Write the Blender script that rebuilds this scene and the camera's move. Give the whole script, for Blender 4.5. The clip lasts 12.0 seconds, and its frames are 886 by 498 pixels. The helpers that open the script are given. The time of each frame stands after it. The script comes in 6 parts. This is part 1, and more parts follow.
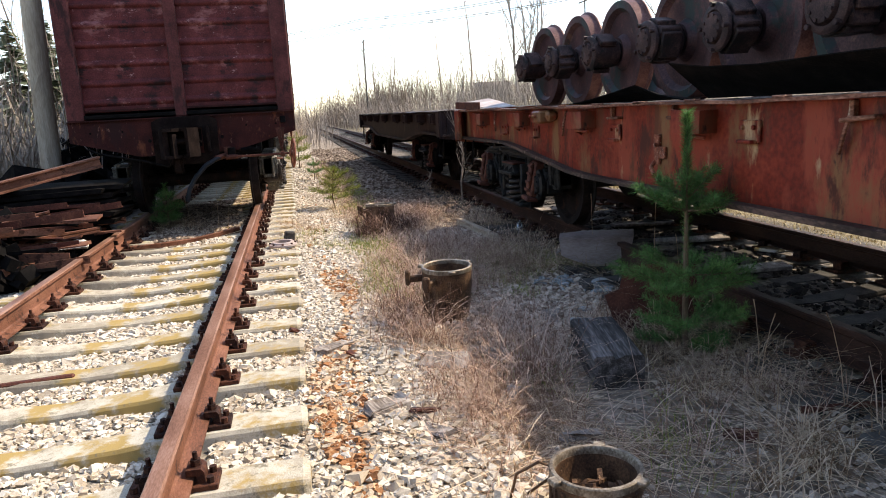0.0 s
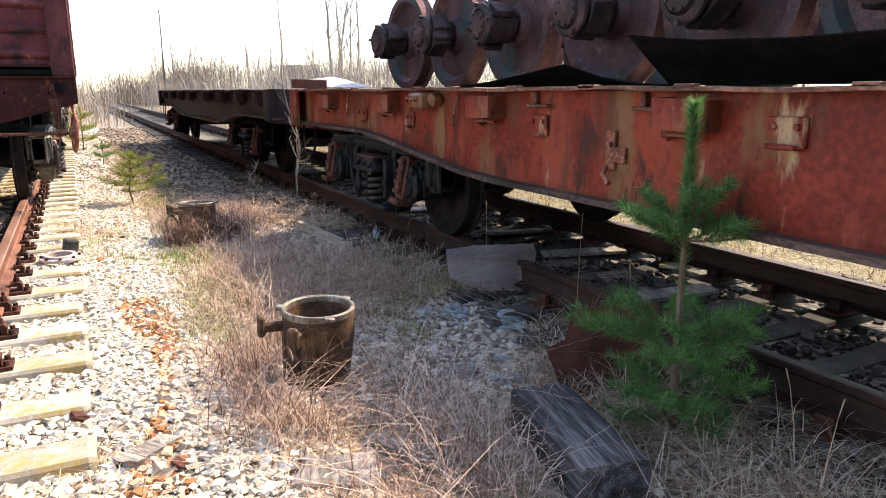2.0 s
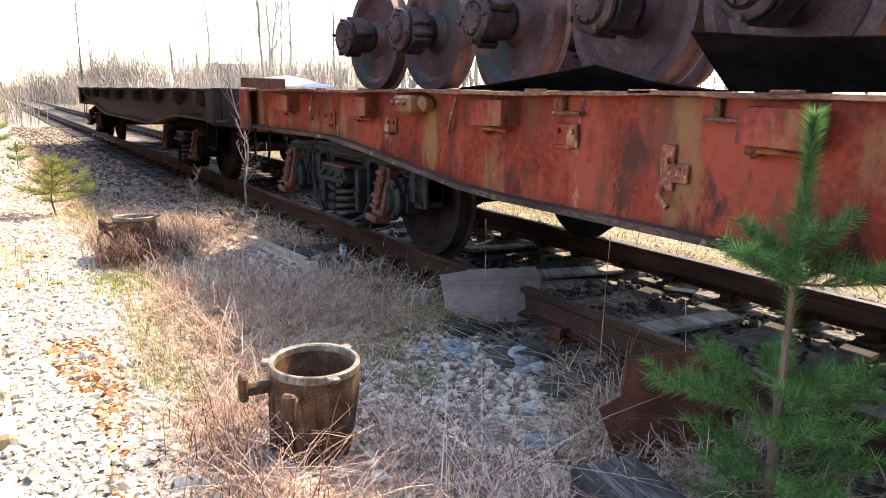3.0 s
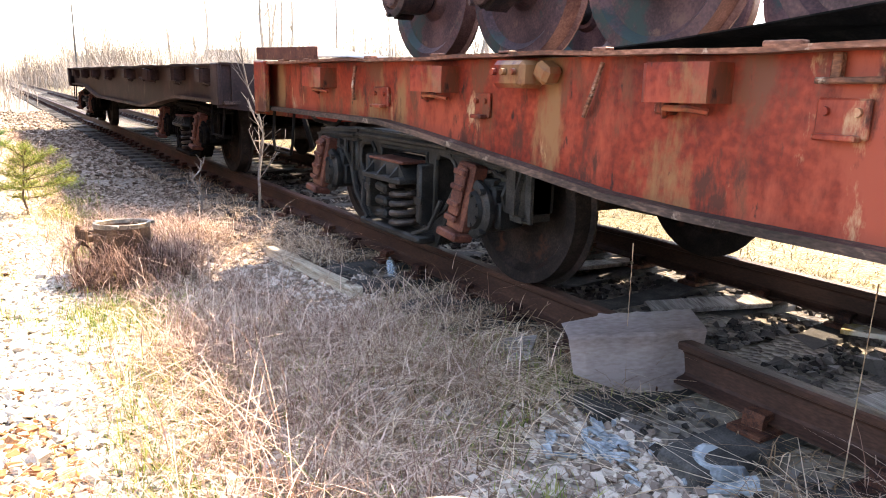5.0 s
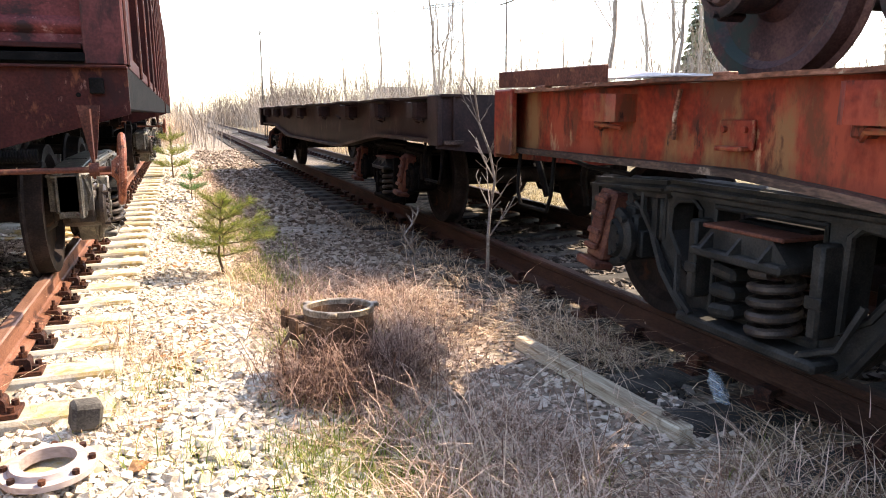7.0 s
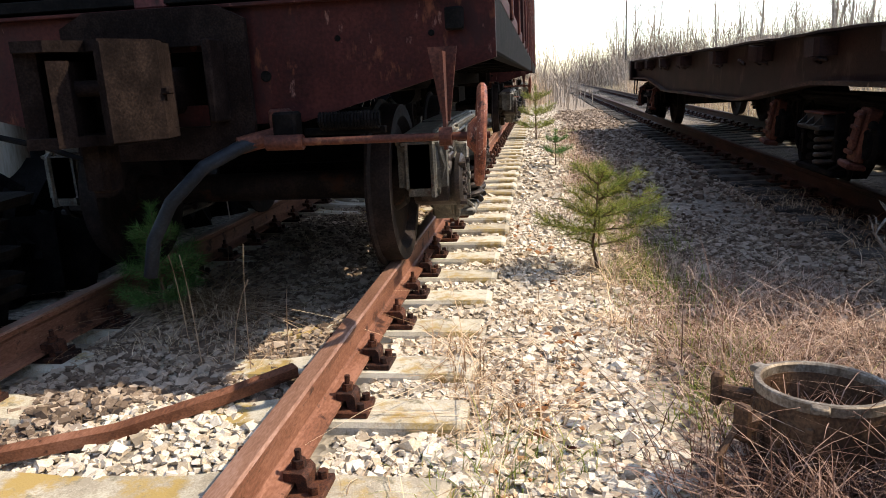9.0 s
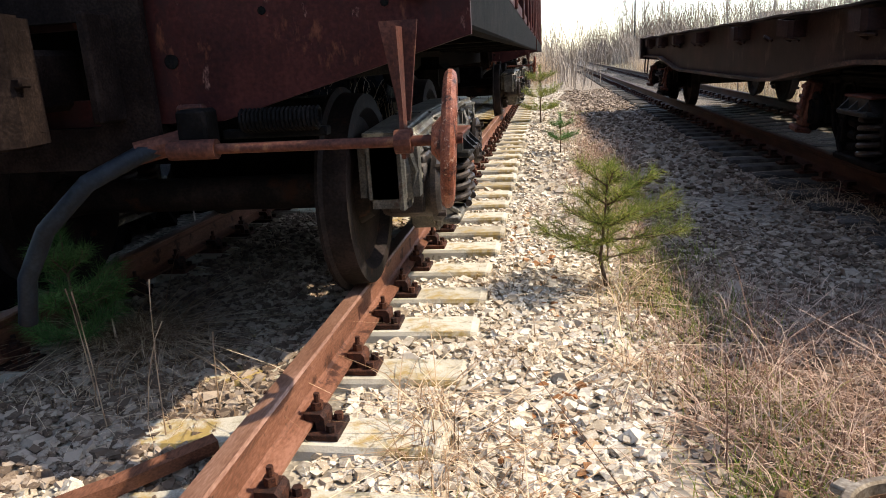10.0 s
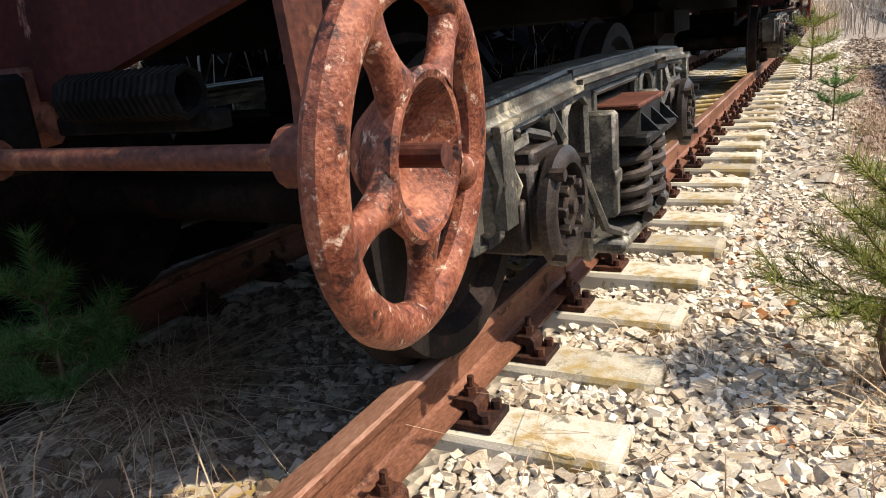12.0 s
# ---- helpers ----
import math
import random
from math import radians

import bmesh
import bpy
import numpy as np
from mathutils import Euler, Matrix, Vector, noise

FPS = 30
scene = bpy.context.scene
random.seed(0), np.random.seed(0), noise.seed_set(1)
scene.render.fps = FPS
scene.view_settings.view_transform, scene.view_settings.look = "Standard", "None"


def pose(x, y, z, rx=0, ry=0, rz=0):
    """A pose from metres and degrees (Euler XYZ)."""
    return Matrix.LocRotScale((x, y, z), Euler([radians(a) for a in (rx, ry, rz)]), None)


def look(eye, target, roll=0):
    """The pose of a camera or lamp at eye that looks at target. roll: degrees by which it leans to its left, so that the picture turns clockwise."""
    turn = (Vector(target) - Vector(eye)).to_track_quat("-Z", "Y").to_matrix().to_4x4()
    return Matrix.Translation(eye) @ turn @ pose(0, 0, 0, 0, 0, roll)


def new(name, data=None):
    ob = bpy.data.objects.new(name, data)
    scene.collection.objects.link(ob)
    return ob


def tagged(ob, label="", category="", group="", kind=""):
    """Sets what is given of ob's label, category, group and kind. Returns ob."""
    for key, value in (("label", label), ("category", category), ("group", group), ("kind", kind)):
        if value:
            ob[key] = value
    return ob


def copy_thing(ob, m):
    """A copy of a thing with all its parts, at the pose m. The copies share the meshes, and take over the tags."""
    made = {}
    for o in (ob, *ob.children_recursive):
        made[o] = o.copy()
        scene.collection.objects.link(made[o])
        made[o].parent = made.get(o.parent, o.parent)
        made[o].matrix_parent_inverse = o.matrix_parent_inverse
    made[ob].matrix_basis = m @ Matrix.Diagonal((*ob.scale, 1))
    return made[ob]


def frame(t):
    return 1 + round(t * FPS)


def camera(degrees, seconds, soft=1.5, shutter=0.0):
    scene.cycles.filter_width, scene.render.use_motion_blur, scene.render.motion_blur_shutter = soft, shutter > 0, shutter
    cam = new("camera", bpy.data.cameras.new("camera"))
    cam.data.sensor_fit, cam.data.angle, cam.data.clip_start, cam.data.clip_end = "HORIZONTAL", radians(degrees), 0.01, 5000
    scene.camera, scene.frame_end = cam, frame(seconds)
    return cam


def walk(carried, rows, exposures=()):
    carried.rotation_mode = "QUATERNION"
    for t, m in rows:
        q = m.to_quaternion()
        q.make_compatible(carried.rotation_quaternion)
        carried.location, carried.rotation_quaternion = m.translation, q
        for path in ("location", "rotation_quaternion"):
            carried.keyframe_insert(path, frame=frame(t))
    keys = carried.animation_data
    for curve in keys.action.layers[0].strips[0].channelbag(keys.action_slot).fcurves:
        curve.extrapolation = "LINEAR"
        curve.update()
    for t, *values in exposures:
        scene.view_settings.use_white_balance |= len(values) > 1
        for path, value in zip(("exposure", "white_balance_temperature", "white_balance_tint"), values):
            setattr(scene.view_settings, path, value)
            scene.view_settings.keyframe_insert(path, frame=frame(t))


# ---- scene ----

cam = camera(64.1, 12.0, 1.0)
METRES, EYE, TILT, LEAN, TURN = 9.595, 1.305, 0.0, 0.0, -11.4
ROWS = [
    (0.0, 0.0, 0.0, 0.0, -0.63, -11.22, 3.16),
    (0.5, -0.0039, 0.045, -0.0027, -2.16, -10.3, 2.12),
    (1.0, -0.0169, 0.0839, -0.002, -8.43, -10.89, 1.15),
    (1.5, -0.0237, 0.1224, -0.0036, -15.38, -10.65, -0.2),
    (2.0, -0.0324, 0.1648, -0.0054, -15.76, -12.64, 0.1),
    (2.5, -0.045, 0.2053, -0.0034, -19.13, -12.87, -0.03),
    (4.5, -0.0572, 0.3685, -0.0168, -22.91, -12.21, -1.23),
    (5.0, -0.0525, 0.4085, -0.0178, -21.44, -13.28, -1.29),
    (5.5, -0.0536, 0.4529, -0.0187, -23.95, -10.83, -1.76),
    (6.0, -0.0577, 0.5011, -0.0233, -19.63, -11.1, -0.02),
    (6.5, -0.0671, 0.5443, -0.0214, -12.02, -11.33, 0.2),
    (7.0, -0.0845, 0.586, -0.0185, -8.88, -10.92, 0.24),
    (7.5, -0.0999, 0.6282, -0.0203, 1.38, -9.42, 0.91),
    (9.5, -0.132, 0.7815, -0.0282, 19.72, -14.38, 3.03),
    (10.0, -0.1343, 0.8217, -0.0264, 19.49, -14.96, 3.18),
    (10.5, -0.1334, 0.8594, -0.0281, 23.37, -18.35, 3.96),
    (11.0, -0.1438, 0.8981, -0.0351, 29.89, -16.42, 2.65),
    (11.5, -0.1528, 0.9349, -0.0382, 31.64, -17.77, 2.91),
    (12.0, -0.1558, 0.9747, -0.0384, 38.97, -16.68, 5.38),
]
walk(cam, [(t, pose(0, 0, EYE, TILT, LEAN, TURN) @ pose(METRES * x, METRES * y, METRES * z, 90 + pitch, roll, yaw)) for t, x, y, z, yaw, pitch, roll in ROWS],
     exposures=[(0.0, 1.7, 7700, 12), (2.5, 2.6, 7800, 14), (4.5, 3.35, 8400, 16), (5.5, 3.5, 8400, 17), (7.0, 2.65, 8200, 15), (7.5, 2.15, 7700, 12), (9.5, 1.7, 7600, 11), (10.5, 1.75, 7500, 10), (12.0, 1.75, 7500, 10)])

# ---- light ----
SUN_EL, SUN_AZ = radians(47), radians(77)      # azimuth from +y towards +x
world = bpy.data.worlds.new("sky")
scene.world = world
world.use_nodes = True
wn = world.node_tree
sky = wn.nodes.new("ShaderNodeTexSky")
sky.sky_type = "NISHITA"
sky.sun_disc = False
sky.sun_elevation, sky.sun_rotation = SUN_EL, SUN_AZ
sky.air_density, sky.dust_density, sky.ozone_density = 0.8, 0.4, 1.0
wn.links.new(sky.outputs[0], wn.nodes["Background"].inputs[0])
wn.nodes["Background"].inputs[1].default_value = 0.15
sun_data = bpy.data.lights.new("sun", "SUN")
sun_data.energy, sun_data.angle, sun_data.color = 2.15, radians(0.6), (1.0, 0.94, 0.84)
sun = new("sun", sun_data)
sun_at = Vector((math.sin(SUN_AZ) * math.cos(SUN_EL), math.cos(SUN_AZ) * math.cos(SUN_EL), math.sin(SUN_EL)))
sun.matrix_world = look(sun_at * 50, (0, 0, 0))

# ---- plan (metres) ----
ZR = 0.035                  # top of the rails
ZS = -0.185                 # top of the sleepers at their ends
LT, RT = -1.40, 3.63        # centre lines of the two tracks
HALF = 0.7975               # half distance between rail centres
PITCH = 0.515               # sleeper spacing
SILL = 2.44                 # web of the flat wagons' side sill
rng = np.random.default_rng(7)


# ---- materials ----
def material(name, ramp, scale=6.0, rough=0.8, metal=0.0, bump=0.3, fine=90.0, stretch=(1, 1, 1), patch=None, streak=0.0,
             by_object=0.0, by_island=0.0, transmit=0.0, leaf=0.0, gloss=0.22):
    """Noise of two scales through a colour ramp; patch = (colour, amount, scale): flakes or stains of a second colour."""
    m = bpy.data.materials.new(name)
    m.use_nodes = True
    nt = m.node_tree
    N, L = nt.nodes, nt.links
    b = N["Principled BSDF"]
    tc = N.new("ShaderNodeTexCoord")
    mp = N.new("ShaderNodeMapping")
    mp.inputs["Scale"].default_value = stretch
    L.new(tc.outputs["Object"], mp.inputs["Vector"])
    big = N.new("ShaderNodeTexNoise")
    big.inputs["Scale"].default_value, big.inputs["Detail"].default_value, big.inputs["Roughness"].default_value = scale, 8, 0.62
    L.new(mp.outputs[0], big.inputs["Vector"])
    small = N.new("ShaderNodeTexNoise")
    small.inputs["Scale"].default_value, small.inputs["Detail"].default_value = fine, 4
    L.new(mp.outputs[0], small.inputs["Vector"])
    mix = N.new("ShaderNodeMix")
    mix.inputs[0].default_value = 0.35
    L.new(big.outputs[0], mix.inputs[2])
    L.new(small.outputs[0], mix.inputs[3])
    fac = mix.outputs[0]
    source = None
    if by_object:
        info = N.new("ShaderNodeObjectInfo")
        source, amount = info.outputs["Random"], by_object
    if by_island:
        geo = N.new("ShaderNodeNewGeometry")
        source, amount = geo.outputs["Random Per Island"], by_island
    if source is not None:
        add = N.new("ShaderNodeMath")
        add.operation = "MULTIPLY_ADD"
        add.inputs[1].default_value = amount
        L.new(source, add.inputs[0])
        sub = N.new("ShaderNodeMath")
        sub.operation = "SUBTRACT"
        sub.inputs[1].default_value = amount / 2
        L.new(fac, add.inputs[2])
        L.new(add.outputs[0], sub.inputs[0])
        fac = sub.outputs[0]
    cr = N.new("ShaderNodeValToRGB")
    lo, hi = 0.38, 0.62
    while len(cr.color_ramp.elements) < len(ramp):
        cr.color_ramp.elements.new(0.5)
    for i, c in enumerate(ramp):
        cr.color_ramp.elements[i].position = lo + (hi - lo) * i / max(1, len(ramp) - 1)
        cr.color_ramp.elements[i].color = (*c, 1)
    L.new(fac, cr.inputs[0])
    colour = cr.outputs[0]
    if patch:
        for k, (pc, amount, pscale) in enumerate(patch if isinstance(patch, list) else [patch]):
            pm = N.new("ShaderNodeMapping")
            pm.inputs["Location"].default_value = (3.1 * k + 1.7, 5.3 * k, 2.2)
            pm.inputs["Scale"].default_value = (1, 1, 1 - streak)
            L.new(tc.outputs["Object"], pm.inputs["Vector"])
            pn = N.new("ShaderNodeTexNoise")
            pn.inputs["Scale"].default_value, pn.inputs["Detail"].default_value, pn.inputs["Roughness"].default_value = pscale, 9, 0.68
            L.new(pm.outputs[0], pn.inputs["Vector"])
            pr = N.new("ShaderNodeValToRGB")
            edge = 0.665 - 0.36 * amount
            pr.color_ramp.elements[0].position, pr.color_ramp.elements[1].position = edge, edge + 0.07
            L.new(pn.outputs[0], pr.inputs[0])
            pmix = N.new("ShaderNodeMix")
            pmix.data_type = "RGBA"
            pmix.inputs[7].default_value = (*pc, 1)
            L.new(pr.outputs[0], pmix.inputs[0])
            L.new(colour, pmix.inputs[6])
            colour = pmix.outputs[2]
    L.new(colour, b.inputs["Base Color"])
    b.inputs["Roughness"].default_value, b.inputs["Metallic"].default_value = rough, metal
    b.inputs["Specular IOR Level"].default_value = gloss
    if leaf:
        # thin blades let light through
        tr, mx = N.new("ShaderNodeBsdfTranslucent"), N.new("ShaderNodeMixShader")
        L.new(colour, tr.inputs[0])
        mx.inputs[0].default_value = leaf
        L.new(b.outputs[0], mx.inputs[1])
        L.new(tr.outputs[0], mx.inputs[2])
        L.new(mx.outputs[0], N["Material Output"].inputs[0])
    if transmit:
        b.inputs["Transmission Weight"].default_value = transmit
    if bump:
        bp = N.new("ShaderNodeBump")
        bp.inputs["Strength"].default_value, bp.inputs["Distance"].default_value = bump, 0.01
        L.new(mix.outputs[0], bp.inputs["Height"])
        L.new(bp.outputs[0], b.inputs["Normal"])
    return m


RUST_D, RUST_M, RUST_L = (0.035, 0.016, 0.011), (0.13, 0.05, 0.026), (0.30, 0.115, 0.05)
M_rail = material("rusty_rail", [(0.095, 0.038, 0.022), (0.18, 0.076, 0.046), (0.27, 0.125, 0.082)], 5, 0.62, 0.2, 0.35, 140, (1, 0.3, 1), patch=[((0.05, 0.02, 0.013), 0.3, 9)])
M_rail_top = material("worn_rail_head", [(0.16, 0.072, 0.045), (0.27, 0.14, 0.095), (0.38, 0.225, 0.17)], 7, 0.45, 0.35, 0.15, 160, (1, 0.2, 1))
# Dark rust, deepened for the shade under the flat wagons.
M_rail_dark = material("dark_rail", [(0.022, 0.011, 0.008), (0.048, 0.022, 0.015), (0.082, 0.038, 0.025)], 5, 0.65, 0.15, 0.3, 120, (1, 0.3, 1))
M_fast = material("rusty_fastening", [(0.018, 0.010, 0.009), (0.055, 0.022, 0.015), (0.12, 0.045, 0.025)], 25, 0.75, 0.3, 0.5, 200, by_object=0.15)
M_concrete = material("weathered_concrete", [(0.30, 0.26, 0.20), (0.44, 0.40, 0.32), (0.54, 0.50, 0.42)], 7, 0.9, 0, 0.5, 130, by_object=0.25,
                      patch=[((0.34, 0.24, 0.09), 0.36, 2.6), ((0.20, 0.18, 0.13), 0.25, 14)])
# Sleeper concrete coloured dark to carry the shade beneath the wagons.
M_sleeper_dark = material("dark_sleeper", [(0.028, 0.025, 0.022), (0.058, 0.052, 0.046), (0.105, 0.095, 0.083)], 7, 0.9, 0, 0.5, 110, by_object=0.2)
M_stone = material("pale_ballast", [(0.37, 0.30, 0.22), (0.52, 0.45, 0.36), (0.65, 0.585, 0.495)], 14, 0.88, 0, 0.5, 140, by_island=0.34)
M_stone_rust = material("rusty_ballast", [(0.28, 0.12, 0.05), (0.43, 0.235, 0.115), (0.55, 0.41, 0.28)], 9, 0.88, 0, 0.4, 120, by_island=0.5)
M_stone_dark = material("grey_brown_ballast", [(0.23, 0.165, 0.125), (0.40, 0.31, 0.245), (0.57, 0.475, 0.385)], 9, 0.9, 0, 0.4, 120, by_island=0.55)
# Earth-brown stones, darker than the pale ballast to hold the wagons' shade.
M_stone_earthy_shade = material("earth_brown_ballast", [(0.12, 0.085, 0.062), (0.23, 0.17, 0.125), (0.37, 0.295, 0.23)], 9, 0.9, 0, 0.4, 120, by_island=0.5)
M_wagon = material("wagon_red_brown_paint", [(0.021, 0.0046, 0.004), (0.039, 0.0083, 0.0066), (0.068, 0.0155, 0.0115)], 3, 0.68, 0.0, 0.25, 60, patch=[((0.028, 0.009, 0.008), 0.40, 3.2), ((0.14, 0.045, 0.022), 0.18, 6), ((0.22, 0.11, 0.085), 0.10, 14)], streak=0.6, gloss=0.15)
M_post = material("pinkish_red_worn_paint", [(0.050, 0.012, 0.011), (0.088, 0.021, 0.019), (0.135, 0.036, 0.032)], 3, 0.6, 0.0, 0.25, 60, patch=[((0.030, 0.010, 0.009), 0.34, 4), ((0.20, 0.085, 0.07), 0.14, 7)], streak=0.7)
M_wagon_dark = material("stained_wagon_panel", [(0.050, 0.0105, 0.0105), (0.098, 0.0195, 0.019), (0.165, 0.037, 0.034)], 4, 0.62, 0.0, 0.15, 60, patch=[((0.25, 0.095, 0.09), 0.32, 1.6), ((0.34, 0.19, 0.18), 0.12, 9), ((0.025, 0.010, 0.010), 0.26, 3)], streak=-0.8)
M_under = material("black_underframe", [(0.003, 0.0027, 0.0027), (0.006, 0.0054, 0.005), (0.014, 0.011, 0.010)], 8, 0.85, 0.0, 0.4, 90, gloss=0.06)
# Cream patches: pale dust, and the sunlit frame tops put into the colour.
M_bogie = material("grey_cast_steel", [(0.028, 0.027, 0.024), (0.072, 0.067, 0.057), (0.17, 0.156, 0.130)], 7, 0.5, 0.1, 0.5, 110, gloss=0.4, patch=[((0.40, 0.355, 0.265), 0.26, 5), ((0.05, 0.025, 0.015), 0.2, 8)])
M_spring = material("dark_spring_steel", [(0.016, 0.013, 0.012), (0.036, 0.029, 0.026), (0.075, 0.055, 0.045)], 14, 0.5, 0.35, 0.3, 140)
M_wheel = material("dark_wheel_steel", [(0.008, 0.0065, 0.006), (0.016, 0.012, 0.011), (0.032, 0.022, 0.020)], 6, 0.75, 0.0, 0.3, 80, patch=((0.045, 0.02, 0.013), 0.2, 4), gloss=0.1)
M_loose_wheel = material("stored_wheel_steel", [(0.034, 0.018, 0.019), (0.068, 0.034, 0.034), (0.12, 0.058, 0.054)], 4, 0.5, 0.3, 0.3, 70, patch=[((0.028, 0.042, 0.038), 0.42, 2.2), ((0.13, 0.07, 0.055), 0.2, 6)])
M_loose_box = material("greasy_rust_brown_axle_box", [(0.022, 0.013, 0.013), (0.050, 0.028, 0.026), (0.10, 0.056, 0.050)], 8, 0.6, 0.1, 0.5, 100, patch=((0.014, 0.012, 0.012), 0.4, 5))
M_tread = material("rusty_wheel_tread", [(0.075, 0.032, 0.029), (0.13, 0.06, 0.053), (0.19, 0.10, 0.087)], 6, 0.5, 0.35, 0.2, 80)
M_orange = material("faded_orange_red_paint", [(0.085, 0.0105, 0.0065), (0.17, 0.021, 0.0105), (0.27, 0.042, 0.020)], 1.4, 0.5, 0.0, 0.06, 34,
                    patch=[((0.27, 0.050, 0.027), 0.34, 1.3), ((0.12, 0.038, 0.02), 0.36, 2.2), ((0.20, 0.095, 0.042), 0.33, 1.5), ((0.42, 0.27, 0.15), 0.20, 2.6), ((0.065, 0.018, 0.012), 0.30, 4.2), ((0.020, 0.010, 0.009), 0.13, 9.0)], streak=0.60)
M_orange_edge = material("rust_edged_flange", [(0.05, 0.026, 0.018), (0.15, 0.06, 0.036), (0.32, 0.15, 0.10)], 5, 0.62, 0.1, 0.4, 80, (1, 0.35, 1), patch=[((0.46, 0.36, 0.28), 0.15, 7)])
M_flange = material("soot_grey_flange", [(0.020, 0.014, 0.012), (0.055, 0.036, 0.029), (0.14, 0.085, 0.065)], 5, 0.65, 0.1, 0.4, 80, (1, 0.3, 1), patch=((0.26, 0.20, 0.155), 0.16, 6))
# Dark brown paint, deepened for the backlit side of the wagon.
M_dark_car = material("soot_brown_wagon_paint", [(0.012, 0.007, 0.007), (0.023, 0.012, 0.011), (0.043, 0.022, 0.020)], 3, 0.6, 0.0, 0.3, 60, patch=[((0.065, 0.045, 0.038), 0.2, 5)], streak=0.5)
M_hand = material("rust_red_cast_handwheel", [(0.080, 0.023, 0.014), (0.20, 0.060, 0.033), (0.34, 0.13, 0.075)], 22, 0.5, 0.05, 0.6, 190,
                  patch=[((0.52, 0.36, 0.27), 0.25, 48), ((0.035, 0.014, 0.011), 0.28, 20), ((0.30, 0.10, 0.05), 0.22, 22)])
M_coupler = material("sooty_brown_cast_steel", [(0.006, 0.004, 0.0036), (0.012, 0.008, 0.007), (0.026, 0.017, 0.014)], 8, 0.9, 0.0, 0.5, 110, gloss=0.03)
M_hose = material("blue_black_rubber", [(0.005, 0.0075, 0.011), (0.0095, 0.014, 0.020), (0.018, 0.025, 0.033)], 9, 0.55, 0, 0.2, 90)
M_plate = material("rusty_plate", [(0.045, 0.016, 0.012), (0.09, 0.03, 0.02), (0.15, 0.055, 0.034)], 5, 0.7, 0.15, 0.3, 80, patch=((0.2, 0.09, 0.05), 0.15, 9))
M_grey_plate = material("grey_weathered_plate", [(0.26, 0.20, 0.18), (0.38, 0.30, 0.275), (0.48, 0.40, 0.37)], 4, 0.75, 0.0, 0.2, 80, (0.3, 1, 1))
M_old_wood = material("grey_weathered_wood", [(0.09, 0.072, 0.06), (0.24, 0.205, 0.18), (0.42, 0.375, 0.33)], 14, 0.9, 0, 0.8, 120, (1, 0.08, 1))
# Cream and brown mottling stands for the plank's sunlit top and shaded side.
M_plank = material("split_cream_and_brown_wood", [(0.20, 0.13, 0.085), (0.44, 0.36, 0.26), (0.66, 0.58, 0.46)], 9, 0.85, 0, 0.6, 120, (1, 0.06, 1), patch=((0.06, 0.035, 0.022), 0.33, 3))
M_black_wood = material("tarred_timber", [(0.016, 0.0135, 0.0125), (0.060, 0.052, 0.048), (0.20, 0.175, 0.165)], 16, 0.85, 0, 0.9, 120, (1, 0.07, 1))
M_pot = material("rusty_cast_iron", [(0.03, 0.016, 0.011), (0.085, 0.045, 0.025), (0.18, 0.10, 0.055)], 6, 0.65, 0.2, 0.4, 110, patch=((0.20, 0.14, 0.085), 0.16, 6), streak=0.6)
M_pot_rim = material("worn_steel_rim", [(0.09, 0.065, 0.045), (0.20, 0.16, 0.12), (0.36, 0.31, 0.25)], 14, 0.5, 0.4, 0.3, 110)
M_white = material("dirty_white_plastic", [(0.50, 0.49, 0.47), (0.68, 0.67, 0.65), (0.80, 0.79, 0.77)], 12, 0.6, 0, 0.3, 60)
M_bluegrey = material("pale_blue_scrap", [(0.12, 0.135, 0.14), (0.25, 0.28, 0.29), (0.44, 0.47, 0.475)], 12, 0.5, 0, 0.3, 60, by_object=0.3, by_island=0.4)
M_bottle = material("clear_bottle_plastic", [(0.62, 0.74, 0.80), (0.75, 0.84, 0.88)], 9, 0.15, 0, 0.1, 60, transmit=0.75)
M_dry = material("dry_grass", [(0.30, 0.19, 0.115), (0.58, 0.41, 0.27), (0.80, 0.63, 0.45)], 3, 0.85, 0, 0, 20, by_island=0.85, leaf=0.4)
M_far_dry = material("yellow_brown_far_grass", [(0.15, 0.11, 0.05), (0.30, 0.225, 0.11), (0.46, 0.37, 0.21)], 3, 0.85, 0, 0, 20, by_island=0.85, leaf=0.35)
M_weed = material("dead_weed_stems", [(0.21, 0.12, 0.085), (0.43, 0.28, 0.205), (0.64, 0.465, 0.36)], 3, 0.9, 0, 0, 20, by_island=0.85, leaf=0.25)
M_bramble = material("dark_red_brown_stems", [(0.07, 0.034, 0.024), (0.16, 0.085, 0.062), (0.32, 0.20, 0.15)], 3, 0.9, 0, 0, 20, by_island=0.8, leaf=0.15)
M_green = material("fresh_grass", [(0.10, 0.15, 0.025), (0.20, 0.26, 0.05), (0.36, 0.37, 0.10)], 3, 0.7, 0, 0, 20, by_island=0.6, leaf=0.45)
M_needle = material("pine_needles", [(0.045, 0.12, 0.034), (0.085, 0.215, 0.06), (0.16, 0.31, 0.10)], 4, 0.6, 0, 0, 20, by_island=0.5, leaf=0.4)
# Same needles, yellowed and lightened to show saplings as sunlit.
M_needle_sun = material("yellow_green_needles", [(0.10, 0.14, 0.025), (0.20, 0.245, 0.055), (0.36, 0.37, 0.10)], 4, 0.6, 0, 0, 20, by_island=0.5, leaf=0.5)
M_bark = material("pine_bark", [(0.07, 0.045, 0.03), (0.14, 0.09, 0.06), (0.22, 0.15, 0.10)], 12, 0.9, 0, 0.6, 90, (1, 1, 0.3))
